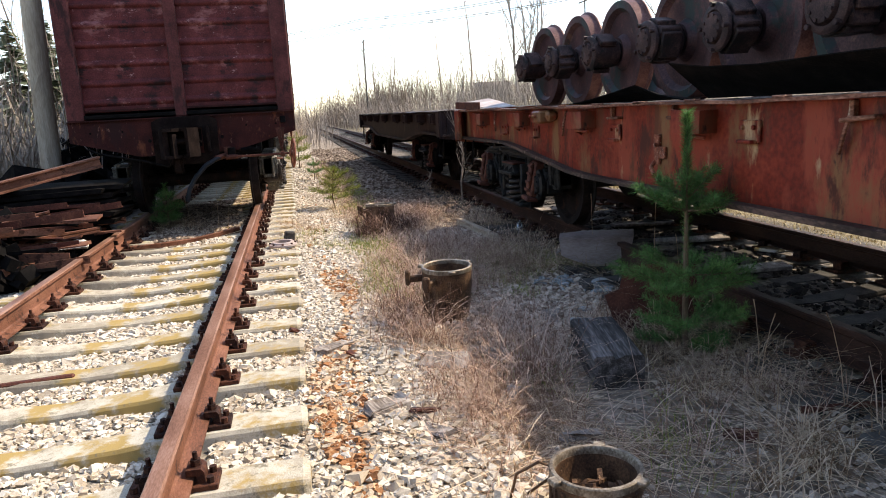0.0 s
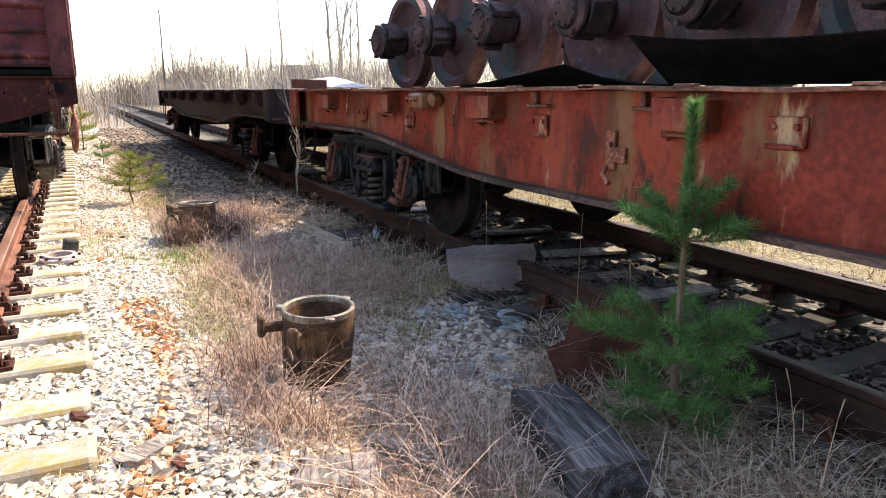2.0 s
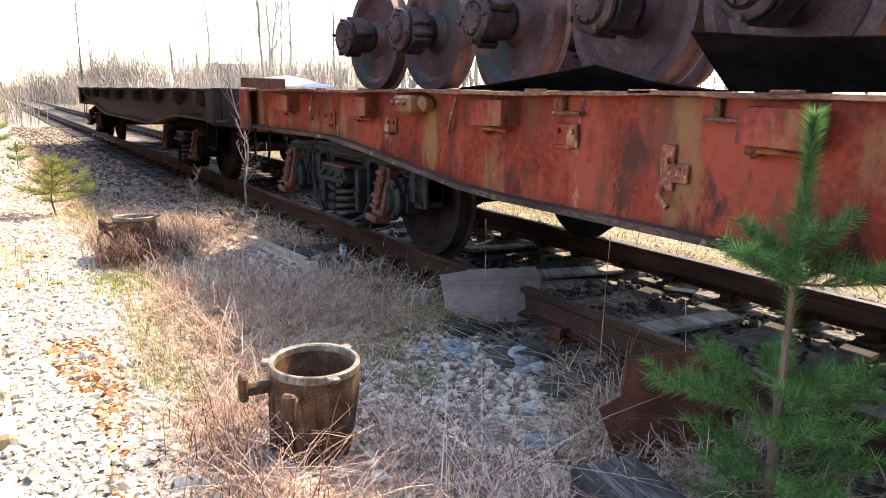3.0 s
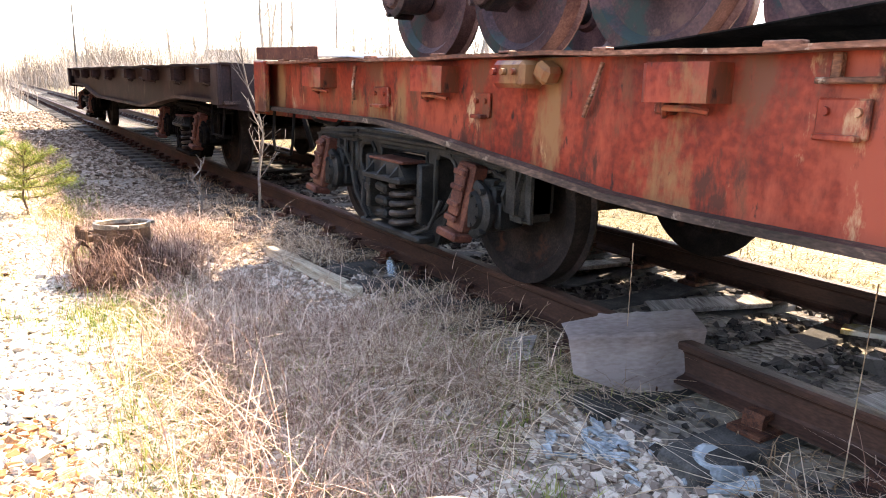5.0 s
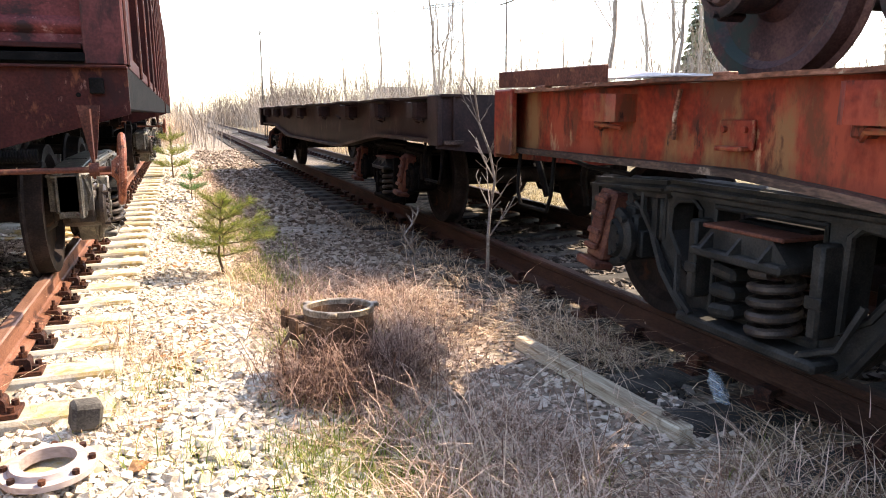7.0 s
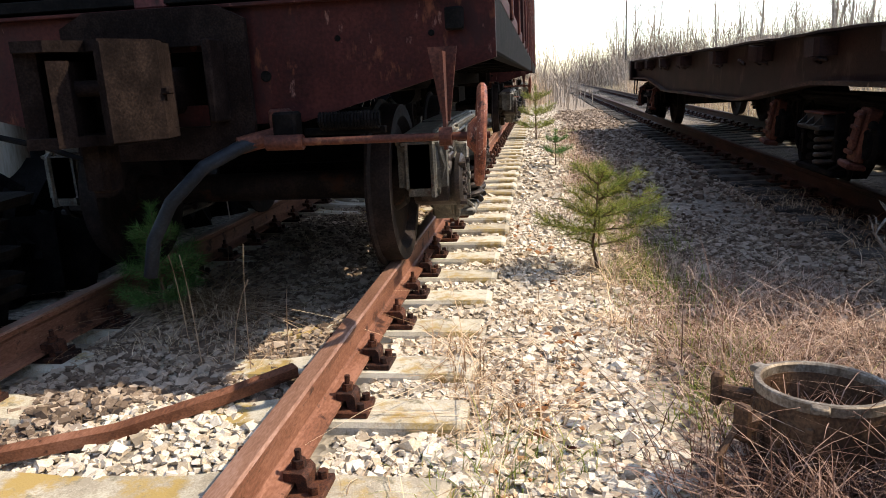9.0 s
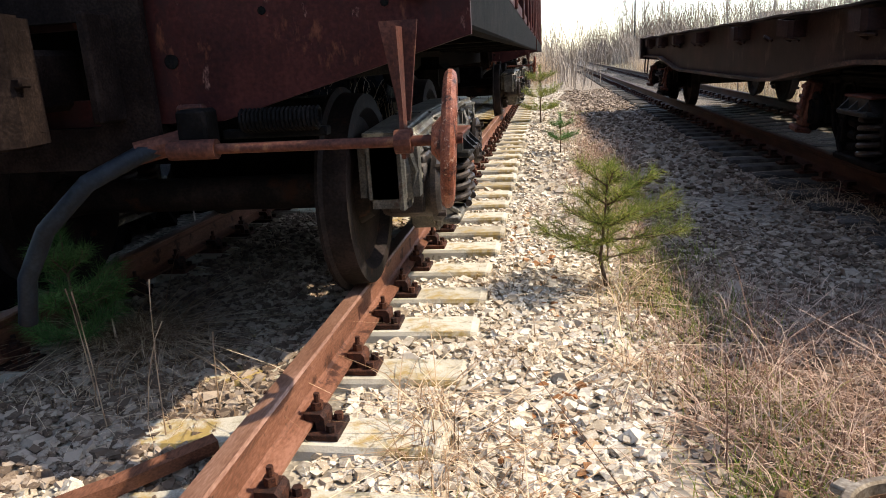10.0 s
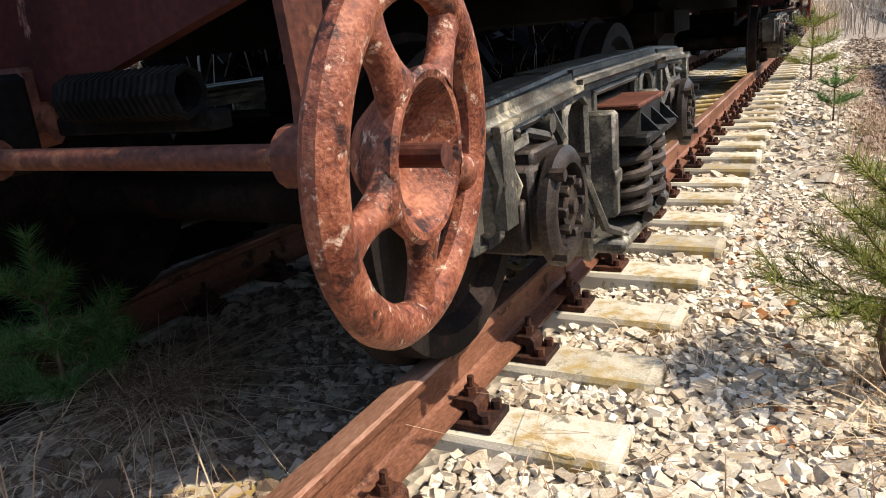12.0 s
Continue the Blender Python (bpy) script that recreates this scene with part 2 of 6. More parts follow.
# Twig tone lifted for sunlight and haze over the distant brush.
M_bare = material("bare_grey_brown_twigs", [(0.17, 0.13, 0.105), (0.26, 0.21, 0.17), (0.36, 0.305, 0.25)], 3, 0.9, 0, 0, 20, by_object=0.3)
M_twig = material("pale_grey_bark", [(0.09, 0.07, 0.058), (0.17, 0.14, 0.12), (0.27, 0.235, 0.205)], 20, 0.85, 0, 0.3, 90)
# Conifer green greyed and lightened to hold some haze.
M_far_fir = material("far_conifer_green", [(0.13, 0.16, 0.10), (0.22, 0.25, 0.165), (0.32, 0.34, 0.24)], 3, 0.9, 0, 0, 20, by_island=0.5, leaf=0.5)
M_pole = material("weathered_pole", [(0.30, 0.245, 0.18), (0.45, 0.385, 0.295), (0.58, 0.51, 0.41)], 6, 0.85, 0, 0.4, 90, (1, 1, 0.1))
# Brick paled so that distance haze is in the wall colour.
M_brick_far = material("far_brick_wall", [(0.26, 0.20, 0.185), (0.32, 0.255, 0.235), (0.38, 0.31, 0.29)], 2, 0.9, 0, 0.2, 40)
M_glass_far = material("far_dark_glass", [(0.03, 0.035, 0.04), (0.06, 0.065, 0.07)], 2, 0.2, 0, 0, 40)
M_wire = material("dark_wire", [(0.05, 0.045, 0.045), (0.09, 0.085, 0.08)], 2, 0.6, 0.3, 0, 40)


# ---- mesh helpers ----
def part(name, bm, mat, parent=None, label="", smooth=False):
    me = bpy.data.meshes.new(name)
    if isinstance(bm, tuple):
        me.from_pydata(bm[0], [], bm[1])
    else:
        bmesh.ops.recalc_face_normals(bm, faces=bm.faces[:])
        bm.to_mesh(me)
        bm.free()
    for one in (mat if isinstance(mat, list) else [mat]):
        me.materials.append(one)
    if smooth:
        me.shade_smooth()
        me.set_sharp_from_angle(angle=radians(38))
    ob = new(name, me)
    if parent is not None:
        ob.parent = parent
    if label:
        ob["label"] = label
    return ob


def again(ob, parent, m):
    """A further part that shares ob's mesh, at m below parent."""
    o = new(ob.name.split(".")[0], ob.data)
    o.parent = parent
    o.matrix_basis = m
    return o


def thing(name, m, label, category, group="", kind=""):
    ob = new(name)
    ob.empty_display_size = 0.1
    ob.matrix_basis = m
    return tagged(ob, label, category, group, kind)


def box(bm, c, s, bevel=0.0, turn=None):
    r = bmesh.ops.create_cube(bm, size=1.0)
    m = Matrix.Translation(c) @ (turn.to_4x4() if turn else Matrix()) @ Matrix.Diagonal((*s, 1))
    bmesh.ops.transform(bm, matrix=m, verts=r["verts"])
    if bevel:
        edges = list({e for v in r["verts"] for e in v.link_edges})
        bmesh.ops.bevel(bm, geom=edges, offset=bevel, segments=3 if bevel >= 0.03 else 1, affect="EDGES")
    return bm


def rod(bm, a, b, r, seg=10, r2=None):
    a, b = Vector(a), Vector(b)
    made = bmesh.ops.create_cone(bm, cap_ends=True, segments=seg, radius1=r, radius2=r if r2 is None else r2, depth=(b - a).length)
    m = Matrix.Translation((a + b) / 2) @ (b - a).to_track_quat("Z", "Y").to_matrix().to_4x4()
    bmesh.ops.transform(bm, matrix=m, verts=made["verts"])
    return bm


def tube(bm, pts, r, seg=8, closed=False):
    """A round bar along a list of places; r is a number or one for each place."""
    pts = [Vector(p) for p in pts]
    n = len(pts)
    rings = []
    side = None
    for i, p in enumerate(pts):
        d = (pts[(i + 1) % n] - pts[i - 1]) if closed else (pts[min(i + 1, n - 1)] - pts[max(i - 1, 0)])
        d.normalize()
        if side is None:
            side = d.orthogonal().normalized()
        side = (side - d * side.dot(d)).normalized()
        up = d.cross(side)
        ri = r[i] if isinstance(r, (list, tuple)) else r
        rings.append([bm.verts.new(p + ri * (math.cos(2 * math.pi * k / seg) * side + math.sin(2 * math.pi * k / seg) * up)) for k in range(seg)])
    for i in range(n if closed else n - 1):
        a, b = rings[i], rings[(i + 1) % n]
        for k in range(seg):
            bm.faces.new((a[k], a[(k + 1) % seg], b[(k + 1) % seg], b[k]))
    if not closed:
        bm.faces.new(rings[0][::-1])
        bm.faces.new(rings[-1])
    return bm


def lathe(bm, profile, seg=32, m=Matrix()):
    """Turns a closed profile of (along, radius) round the local x axis."""
    n = len(profile)
    rings = [[bm.verts.new(m @ Vector((u, r * math.cos(2 * math.pi * k / seg), r * math.sin(2 * math.pi * k / seg)))) for u, r in profile] for k in range(seg)]
    for k in range(seg):
        a, b = rings[k], rings[(k + 1) % seg]
        for i in range(n):
            j = (i + 1) % n
            bm.faces.new((a[i], a[j], b[j], b[i]))
    return bm


def plate(bm, outer, holes, thick, place):
    """A cut-out plate: outline and holes as (u, w); place maps (u, w, depth) to the world."""
    tmp = bmesh.new()
    for loop in [outer] + list(holes):
        vs = [tmp.verts.new((u, w, 0)) for u, w in loop]
        for i in range(len(vs)):
            tmp.edges.new((vs[i], vs[(i + 1) % len(vs)]))
    bmesh.ops.triangle_fill(tmp, use_beauty=True, use_dissolve=False, edges=tmp.edges[:])
    tmp.verts.index_update()
    flat = [v.co.copy() for v in tmp.verts]
    tris = [[v.index for v in f.verts] for f in tmp.faces]
    rim = [(e.verts[0].index, e.verts[1].index) for e in tmp.edges if len(e.link_faces) == 1]
    tmp.free()
    lo = [bm.verts.new(place(p.x, p.y, 0)) for p in flat]
    hi = [bm.verts.new(place(p.x, p.y, thick)) for p in flat]
    for t in tris:
        bm.faces.new([lo[i] for i in t])
        bm.faces.new([hi[i] for i in t[::-1]])
    for a, b in rim:
        bm.faces.new((lo[a], lo[b], hi[b], hi[a]))
    return bm


def prism(bm, outline, y0, y1):
    """An outline in (x, z) pulled along y."""
    return plate(bm, outline, [], y1 - y0, lambda u, w, d: Vector((u, y0 + d, w)))


def helix(x, y, z0, z1, R, turns, n=14):
    out = []
    for i in range(int(turns * n) + 1):
        a = 2 * math.pi * i / n
        out.append((x + R * math.cos(a), y + R * math.sin(a), z0 + (z1 - z0) * i / (turns * n)))
    return out


M_bogie_dark = material("soot_black_cast_steel", [(0.008, 0.008, 0.0077), (0.0175, 0.017, 0.016), (0.038, 0.035, 0.032)], 7, 0.62, 0.2, 0.5, 110, patch=((0.05, 0.036, 0.03), 0.12, 6))
M_pale_sheet = material("pale_bent_sheet", [(0.32, 0.26, 0.23), (0.46, 0.39, 0.36), (0.58, 0.52, 0.49)], 4, 0.6, 0.0, 0.2, 80, (0.3, 1, 1), patch=((0.14, 0.06, 0.045), 0.3, 3))
# Ballast darkened to put the shade under the flat wagons into the colour.
M_stone_shade = material("sooty_ballast", [(0.03, 0.025, 0.021), (0.065, 0.053, 0.045), (0.13, 0.11, 0.095)], 9, 0.9, 0, 0.4, 120, by_island=0.55)
# ---- ground ----
def smooth_step(a, b, v):
    t = np.clip((v - a) / (b - a), 0, 1)
    return t * t * (3 - 2 * t)


def ground_z(x, y):
    x, y = np.asarray(x, float), np.asarray(y, float)
    z = -0.238 - 0.02 * smooth_step(0.15, 1.0, x) + 0.035 * smooth_step(1.9, 2.5, x) - 0.22 * smooth_step(5.2, 6.6, x)
    z = z - 0.20 * smooth_step(-3.0, -4.2, x)
    z = z + 1.9 * smooth_step(9.5, 17, x) * smooth_step(13, 24, y)
    z = z + 1.2 * smooth_step(-8, -20, x)
    z = z - 0.03 * (np.abs(x - LT) < 0.66) + 0.085 * (np.abs(x - LT) < 0.64) * smooth_step(8.9, 9.7, y) * (1 - smooth_step(13, 15, y)) * (0.75 + 0.25 * np.sin(5 * x + 2.2 * y))
    off = smooth_step(5.4, 9, x) + smooth_step(-3.4, -6, x)
    z = z + (0.016 + 0.07 * off) * (np.sin(1.9 * x + 0.7 * y) * np.sin(1.3 * y - 0.8 * x) + 0.6 * np.sin(4.1 * x + 1.0) * np.sin(3.7 * y))
    return z


def spread(lo, hi, step, far):
    core = list(np.arange(lo, hi + step / 2, step))
    d, left, right = step, [], []
    p, q = lo, hi
    while p > -far or q < far:
        d *= 1.28
        p, q = p - d, q + d
        left.append(max(p, -far * 1.2)), right.append(min(q, far * 1.2))
    return np.array(sorted(set(left)) + core + sorted(set(right)))


def ground_material():
    m = bpy.data.materials.new("ground_earth_and_gravel")
    m.use_nodes = True
    N, L = m.node_tree.nodes, m.node_tree.links
    b = N["Principled BSDF"]
    tc = N.new("ShaderNodeTexCoord")
    sep = N.new("ShaderNodeSeparateXYZ")
    L.new(tc.outputs["Object"], sep.inputs[0])
    n1 = N.new("ShaderNodeTexNoise")
    n1.inputs["Scale"].default_value, n1.inputs["Detail"].default_value = 0.9, 6
    L.new(tc.outputs["Object"], n1.inputs["Vector"])
    wob = N.new("ShaderNodeMath")
    wob.operation = "MULTIPLY_ADD"
    wob.inputs[1].default_value = 1.6
    L.new(n1.outputs[0], wob.inputs[0])
    L.new(sep.outputs[0], wob.inputs[2])
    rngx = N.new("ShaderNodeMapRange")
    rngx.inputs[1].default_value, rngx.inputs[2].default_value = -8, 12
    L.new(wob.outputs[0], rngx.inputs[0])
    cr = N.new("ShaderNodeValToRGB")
    # The dark stop at 6.2 puts wagon shade into the ground colour.
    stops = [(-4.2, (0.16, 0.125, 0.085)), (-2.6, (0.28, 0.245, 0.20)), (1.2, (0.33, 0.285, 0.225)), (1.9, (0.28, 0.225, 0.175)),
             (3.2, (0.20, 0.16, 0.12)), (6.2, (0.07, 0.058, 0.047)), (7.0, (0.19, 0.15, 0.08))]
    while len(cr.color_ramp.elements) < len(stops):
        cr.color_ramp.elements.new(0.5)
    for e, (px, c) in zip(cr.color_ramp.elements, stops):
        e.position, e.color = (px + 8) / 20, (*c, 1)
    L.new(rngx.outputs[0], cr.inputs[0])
    vo = N.new("ShaderNodeTexVoronoi")
    vo.inputs["Scale"].default_value = 24
    L.new(tc.outputs["Object"], vo.inputs["Vector"])
    n2 = N.new("ShaderNodeTexNoise")
    n2.inputs["Scale"].default_value, n2.inputs["Detail"].default_value = 35, 6
    L.new(tc.outputs["Object"], n2.inputs["Vector"])
    sepc = N.new("ShaderNodeSeparateColor")
    L.new(vo.outputs["Color"], sepc.inputs[0])
    val = N.new("ShaderNodeMath")
    val.operation = "MULTIPLY_ADD"
    val.inputs[1].default_value = 0.9
    L.new(sepc.outputs[0], val.inputs[0])
    L.new(n2.outputs[0], val.inputs[2])
    mul = N.new("ShaderNodeMix")
    mul.data_type, mul.blend_type = "RGBA", "MULTIPLY"
    mul.inputs[0].default_value = 1.0
    L.new(cr.outputs[0], mul.inputs[6])
    L.new(val.outputs[0], mul.inputs[7])
    L.new(mul.outputs[2], b.inputs["Base Color"])
    b.inputs["Roughness"].default_value = 0.95
    bp = N.new("ShaderNodeBump")
    bp.inputs["Strength"].default_value, bp.inputs["Distance"].default_value = 0.8, 0.03
    L.new(vo.outputs["Distance"], bp.inputs["Height"])
    L.new(bp.outputs[0], b.inputs["Normal"])
    return m


gx, gy = spread(-5.0, 7.0, 0.14, 420), spread(0.0, 16.0, 0.14, 420)
GX, GY = np.meshgrid(gx, gy)
verts = np.stack([GX, GY, ground_z(GX, GY)], -1).reshape(-1, 3)
nx, ny = len(gx), len(gy)
ii = (np.arange(ny - 1)[:, None] * nx + np.arange(nx - 1)[None]).ravel()
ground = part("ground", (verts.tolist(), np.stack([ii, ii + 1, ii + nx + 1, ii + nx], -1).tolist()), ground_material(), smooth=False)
ground.data.shade_smooth()
tagged(ground, "gravel and brown earth ground of an overgrown rail yard", "ground", kind="structure")


# ---- track ----
def rail_profile():
    right = [(0.075, -0.180), (0.075, -0.168), (0.020, -0.150), (0.010, -0.138), (0.009, -0.058), (0.016, -0.045), (0.0365, -0.034), (0.0375, -0.010), (0.030, -0.001), (0.0, 0.0)]
    return right + [(-x, z) for x, z in right[-2::-1]]


def rail(x, y0, y1, mats, label):
    bm = bmesh.new()
    prof = rail_profile()
    ys = np.arange(y0, y1 + 0.1, 3.0)
    rings = [[bm.verts.new((px, y, pz)) for px, pz in prof] for y in ys]
    n = len(prof)
    for a, b in zip(rings, rings[1:]):
        for i in range(n):
            bm.faces.new((a[i], b[i], b[(i + 1) % n], a[(i + 1) % n]))
    bm.faces.new(rings[0])
    bm.faces.new(rings[-1][::-1])
    for f in bm.faces:
        if f.calc_center_median().z > -0.009:
            f.material_index = 1
    ob = part("rail", bm, mats)
    ob.location = (x, 0, ZR)
    return tagged(ob, label, "rail", "rails of the yard", "structure")


for dx in (-HALF, HALF):
    rail(LT + dx, -9, 141, [M_rail, M_rail_top], "rusty brown steel rail on concrete sleepers")
    rail(RT + dx, -9, 141, [M_rail_dark, M_rail_dark], "dark rusty steel rail, deepened for the shade under the flat wagons")


def sleeper_bm():
    bm = bmesh.new()
    # along x: place, top height, half width at the top, half width at the base
    cuts = [(-1.35, -0.012, 0.085, 0.135), (-1.32, 0.0, 0.10, 0.145), (-1.02, 0.0, 0.10, 0.15), (-0.60, 0.0, 0.10, 0.15), (-0.45, -0.018, 0.09, 0.14),
            (0.0, -0.035, 0.088, 0.13), (0.45, -0.018, 0.09, 0.14), (0.60, 0.0, 0.10, 0.15), (1.02, 0.0, 0.10, 0.15), (1.32, 0.0, 0.10, 0.145), (1.35, -0.012, 0.085, 0.135)]
    rings = []
    for x, z, wt, wb in cuts:
        rings.append([bm.verts.new(p) for p in ((x, -wb, -0.2), (x, -wt - 0.012, z - 0.018), (x, -wt, z), (x, wt, z), (x, wt + 0.012, z - 0.018), (x, wb, -0.2))])
    for a, b in zip(rings, rings[1:]):
        for i in range(6):
            bm.faces.new((a[i], b[i], b[(i + 1) % 6], a[(i + 1) % 6]))
    bm.faces.new(rings[0])
    bm.faces.new(rings[-1][::-1])
    return bm


def fastening_bm():
    bm = bmesh.new()
    box(bm, (0, 0, 0.012), (0.36, 0.15, 0.024), 0.003)
    return bm


def clip_bm(s):
    bm = bmesh.new()
    prism(bm, [(s * 0.055, 0.058), (s * 0.055, 0.086), (s * 0.115, 0.086), (s * 0.128, 0.07), (s * 0.128, 0.024), (s * 0.098, 0.024), (s * 0.094, 0.058)], -0.045, 0.045)
    return bm


def screw_bm():
    return rod(bmesh.new(), (0, 0, 0.02), (0, 0, 0.05), 0.017, 6)


def bolt_bm():
    bm = bmesh.new()
    rod(bm, (0, 0, 0), (0, 0, 0.028), 0.022, 6)
    rod(bm, (0, 0, 0.028), (0, 0, 0.06), 0.011, 7)
    return bm


def track(centre, places, mat, label, group, detailed):
    for i, y in enumerate(places):
        y = y + rng.normal(0, 0.008)
        m = pose(centre + rng.normal(0, 0.012), y, ZS, 0, rng.normal(0, 0.25), rng.normal(0, 0.6))
        if i == 0:
            first = thing("concrete_sleeper", m, label, "sleeper", group)
            part("body", sleeper_bm(), mat, first)
            fast = part("fastening", fastening_bm(), M_fast, first)
            fast.location = (-HALF, 0, 0)
            fast2 = again(fast, first, pose(HALF, 0, 0))
            clips = {s: part("clip", clip_bm(s), M_fast, fast) for s in (-1, 1)}
            for s in (-1, 1):
                again(clips[s], fast2, Matrix())
            if detailed:
                bolt, screw = part("bolt", bolt_bm(), M_fast, fast), part("screw", screw_bm(), M_fast, fast)
                bolt.location, screw.location = (0.092, 0, 0.085), (0.15, -0.045, 0)
                for f in (fast, fast2):
                    for s in (-1, 1):
                        if (f, s) != (fast, 1):
                            again(bolt, f, pose(s * 0.092, 0, 0.085))
                        for dy in (-0.045, 0.045):
                            if (f, s, dy) != (fast, 1, -0.045):
                                again(screw, f, pose(s * 0.15, dy, 0))
        else:
            copy_thing(first, m)


def spaced(start, *runs):
    out = [start]
    for count, step in runs:
        for _ in range(count):
            out.append(out[-1] + step)
    return out


LEFT_SLEEPERS = spaced(0.87, (4, 0.51), (5, 0.584), (7, 0.55), (12, 0.49), (150, PITCH))
RIGHT_SLEEPERS = spaced(-1.8, (117, PITCH))
track(LT, LEFT_SLEEPERS[:56], M_concrete, "pale concrete sleeper with rusty fastenings and ochre stains", "sleepers of the open track", True)
track(LT, LEFT_SLEEPERS[56:130], M_concrete, "pale concrete sleeper far along the track", "far sleepers of the open track", False)
track(RT, RIGHT_SLEEPERS, M_sleeper_dark, "concrete sleeper under the flat wagons, coloured dark for their shade", "sleepers of the wagon track", False)


# ---- stones, as stuff ----
BLOCK_V = np.array([(x, y, z) for x in (-1, 1) for y in (-1, 1) for z in (-1, 1)], float)
BLOCK_F = np.array([(0, 1, 3), (0, 3, 2), (4, 6, 7), (4, 7, 5), (0, 4, 5), (0, 5, 1), (2, 3, 7), (2, 7, 6), (0, 2, 6), (0, 6, 4), (1, 5, 7), (1, 7, 3)])


def turns(n):
    q = rng.normal(size=(n, 4))
    q /= np.linalg.norm(q, axis=1)[:, None]
    w, x, y, z = q.T
    return np.stack([np.stack([1 - 2 * (y * y + z * z), 2 * (x * y - z * w), 2 * (x * z + y * w)], -1),
                     np.stack([2 * (x * y + z * w), 1 - 2 * (x * x + z * z), 2 * (y * z - x * w)], -1),
                     np.stack([2 * (x * z - y * w), 2 * (y * z + x * w), 1 - 2 * (x * x + y * y)], -1)], 1)


def mesh_from(name, v, f, mat):
    me = bpy.data.meshes.new(name)
    k = f.shape[1]
    me.vertices.add(len(v)), me.loops.add(f.size), me.polygons.add(len(f))
    me.vertices.foreach_set("co", v.astype(np.float32).ravel())
    me.loops.foreach_set("vertex_index", f.astype(np.int32).ravel())
    me.polygons.foreach_set("loop_start", np.arange(0, f.size, k, dtype=np.int32))
    me.materials.append(mat)
    me.update(calc_edges=True)
    me.shade_flat()
    return new(name, me)


def stones(name, xy, size, mat, label, sink=0.25, lift=0.0):
    n = len(xy)
    r = size * np.exp(rng.normal(0, 0.30, n))
    v = (BLOCK_V[None] * 0.74 + rng.uniform(-0.30, 0.30, (n, 8, 3))) * (r[:, None] * rng.uniform(0.66, 1.25, (n, 3)))[:, None, :]
    v = np.einsum("nij,nkj->nki", turns(n), v) * np.array((1.12, 1.12, 0.72))
    z = ground_z(xy[:, 0], xy[:, 1]) + r * (1 - 2 * sink) * 0.6 + lift * rng.uniform(0, 1, n)
    v += np.stack([xy[:, 0], xy[:, 1], z], -1)[:, None, :]
    f = BLOCK_F[None] + 8 * np.arange(n)[:, None, None]
    return tagged(mesh_from(name, v.reshape(-1, 3), f.reshape(-1, 3), mat), label, "gravel", kind="stuff")


def scatter(n, x0, x1, y0, y1):
    return np.stack([rng.uniform(x0, x1, n), rng.uniform(y0, y1, n)], -1)


def off_sleepers(xy, centre, places, keep=0.03):
    at = np.array(places)
    k = np.clip(np.searchsorted(at, xy[:, 1]), 1, len(at) - 1)
    d = np.minimum(np.abs(xy[:, 1] - at[k - 1]), np.abs(at[k] - xy[:, 1]))
    on = (np.abs(xy[:, 0] - centre) < 1.36) & (d < 0.118)
    on |= np.abs(np.abs(xy[:, 0] - centre) - HALF) < 0.085
    on &= ~((np.abs(xy[:, 0] - centre) < 0.62) & (xy[:, 1] > 9.2) & (xy[:, 1] < 15) & (centre < 0))
    return xy[~on | (rng.uniform(0, 1, len(xy)) < keep * (np.abs(np.abs(xy[:, 0] - centre) - HALF) > 0.2))]


a = scatter(94000, -2.75, 0.9, 1.2, 14.5)
a = off_sleepers(a[(a[:, 1] < 9) | (a[:, 0] < 0.74 + 0.1 * np.sin(3 * a[:, 1]))], LT, LEFT_SLEEPERS)
rusty = (np.abs(a[:, 0] - 0.22 - 0.12 * np.sin(a[:, 1] * 1.3)) < 0.16 * (0.6 + 0.4 * np.sin(a[:, 1] * 2.1))) & (rng.uniform(0, 1, len(a)) < np.where(a[:, 1] < 7, 0.7, 0.14))
# Stones at the goods wagon's end take the shade-darkened brown.
earthy_shaded = ~rusty & (np.abs(a[:, 0] - LT) < 0.74) & (a[:, 1] > 9.5 + 0.3 * np.sin(4 * a[:, 0]))
stones("earthy_ballast", a[earthy_shaded], 0.0145, M_stone_earthy_shade, "earth-brown crushed stones under the goods wagon, darkened for its shade", lift=0.012)
stones("ballast", a[~rusty & ~earthy_shaded], 0.0138, M_stone, "pale grey crushed ballast stones along the open track", lift=0.012)
stones("rust_stained_ballast", a[rusty], 0.0142, M_stone_rust, "orange rust-stained crushed ballast stones beside the track", lift=0.012)
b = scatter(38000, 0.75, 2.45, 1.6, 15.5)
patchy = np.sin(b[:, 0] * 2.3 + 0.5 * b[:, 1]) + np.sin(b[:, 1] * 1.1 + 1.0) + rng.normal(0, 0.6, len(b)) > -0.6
# From here on the gravel colour includes shade of the flat wagons.
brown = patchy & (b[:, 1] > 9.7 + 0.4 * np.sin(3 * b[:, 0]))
stones("brown_ballast", b[brown], 0.0140, M_stone_earthy_shade, "earth-brown gravel beside the flat wagons, darkened for their shade", lift=0.005)
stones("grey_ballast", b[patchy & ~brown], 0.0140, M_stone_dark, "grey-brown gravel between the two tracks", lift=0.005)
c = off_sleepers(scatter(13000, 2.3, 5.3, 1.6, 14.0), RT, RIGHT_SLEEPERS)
stones("dark_ballast", c, 0.019, M_stone_shade, "ballast stones under the flat wagons, coloured dark for shade", lift=0.01)
d = off_sleepers(scatter(16000, -2.9, 2.3, 14.5, 34.0), LT, LEFT_SLEEPERS)
# The right-hand strip is coloured darker for the flat wagons' shade.
far_dark = d[:, 0] > 0.75 + 0.12 * np.sin(d[:, 1])
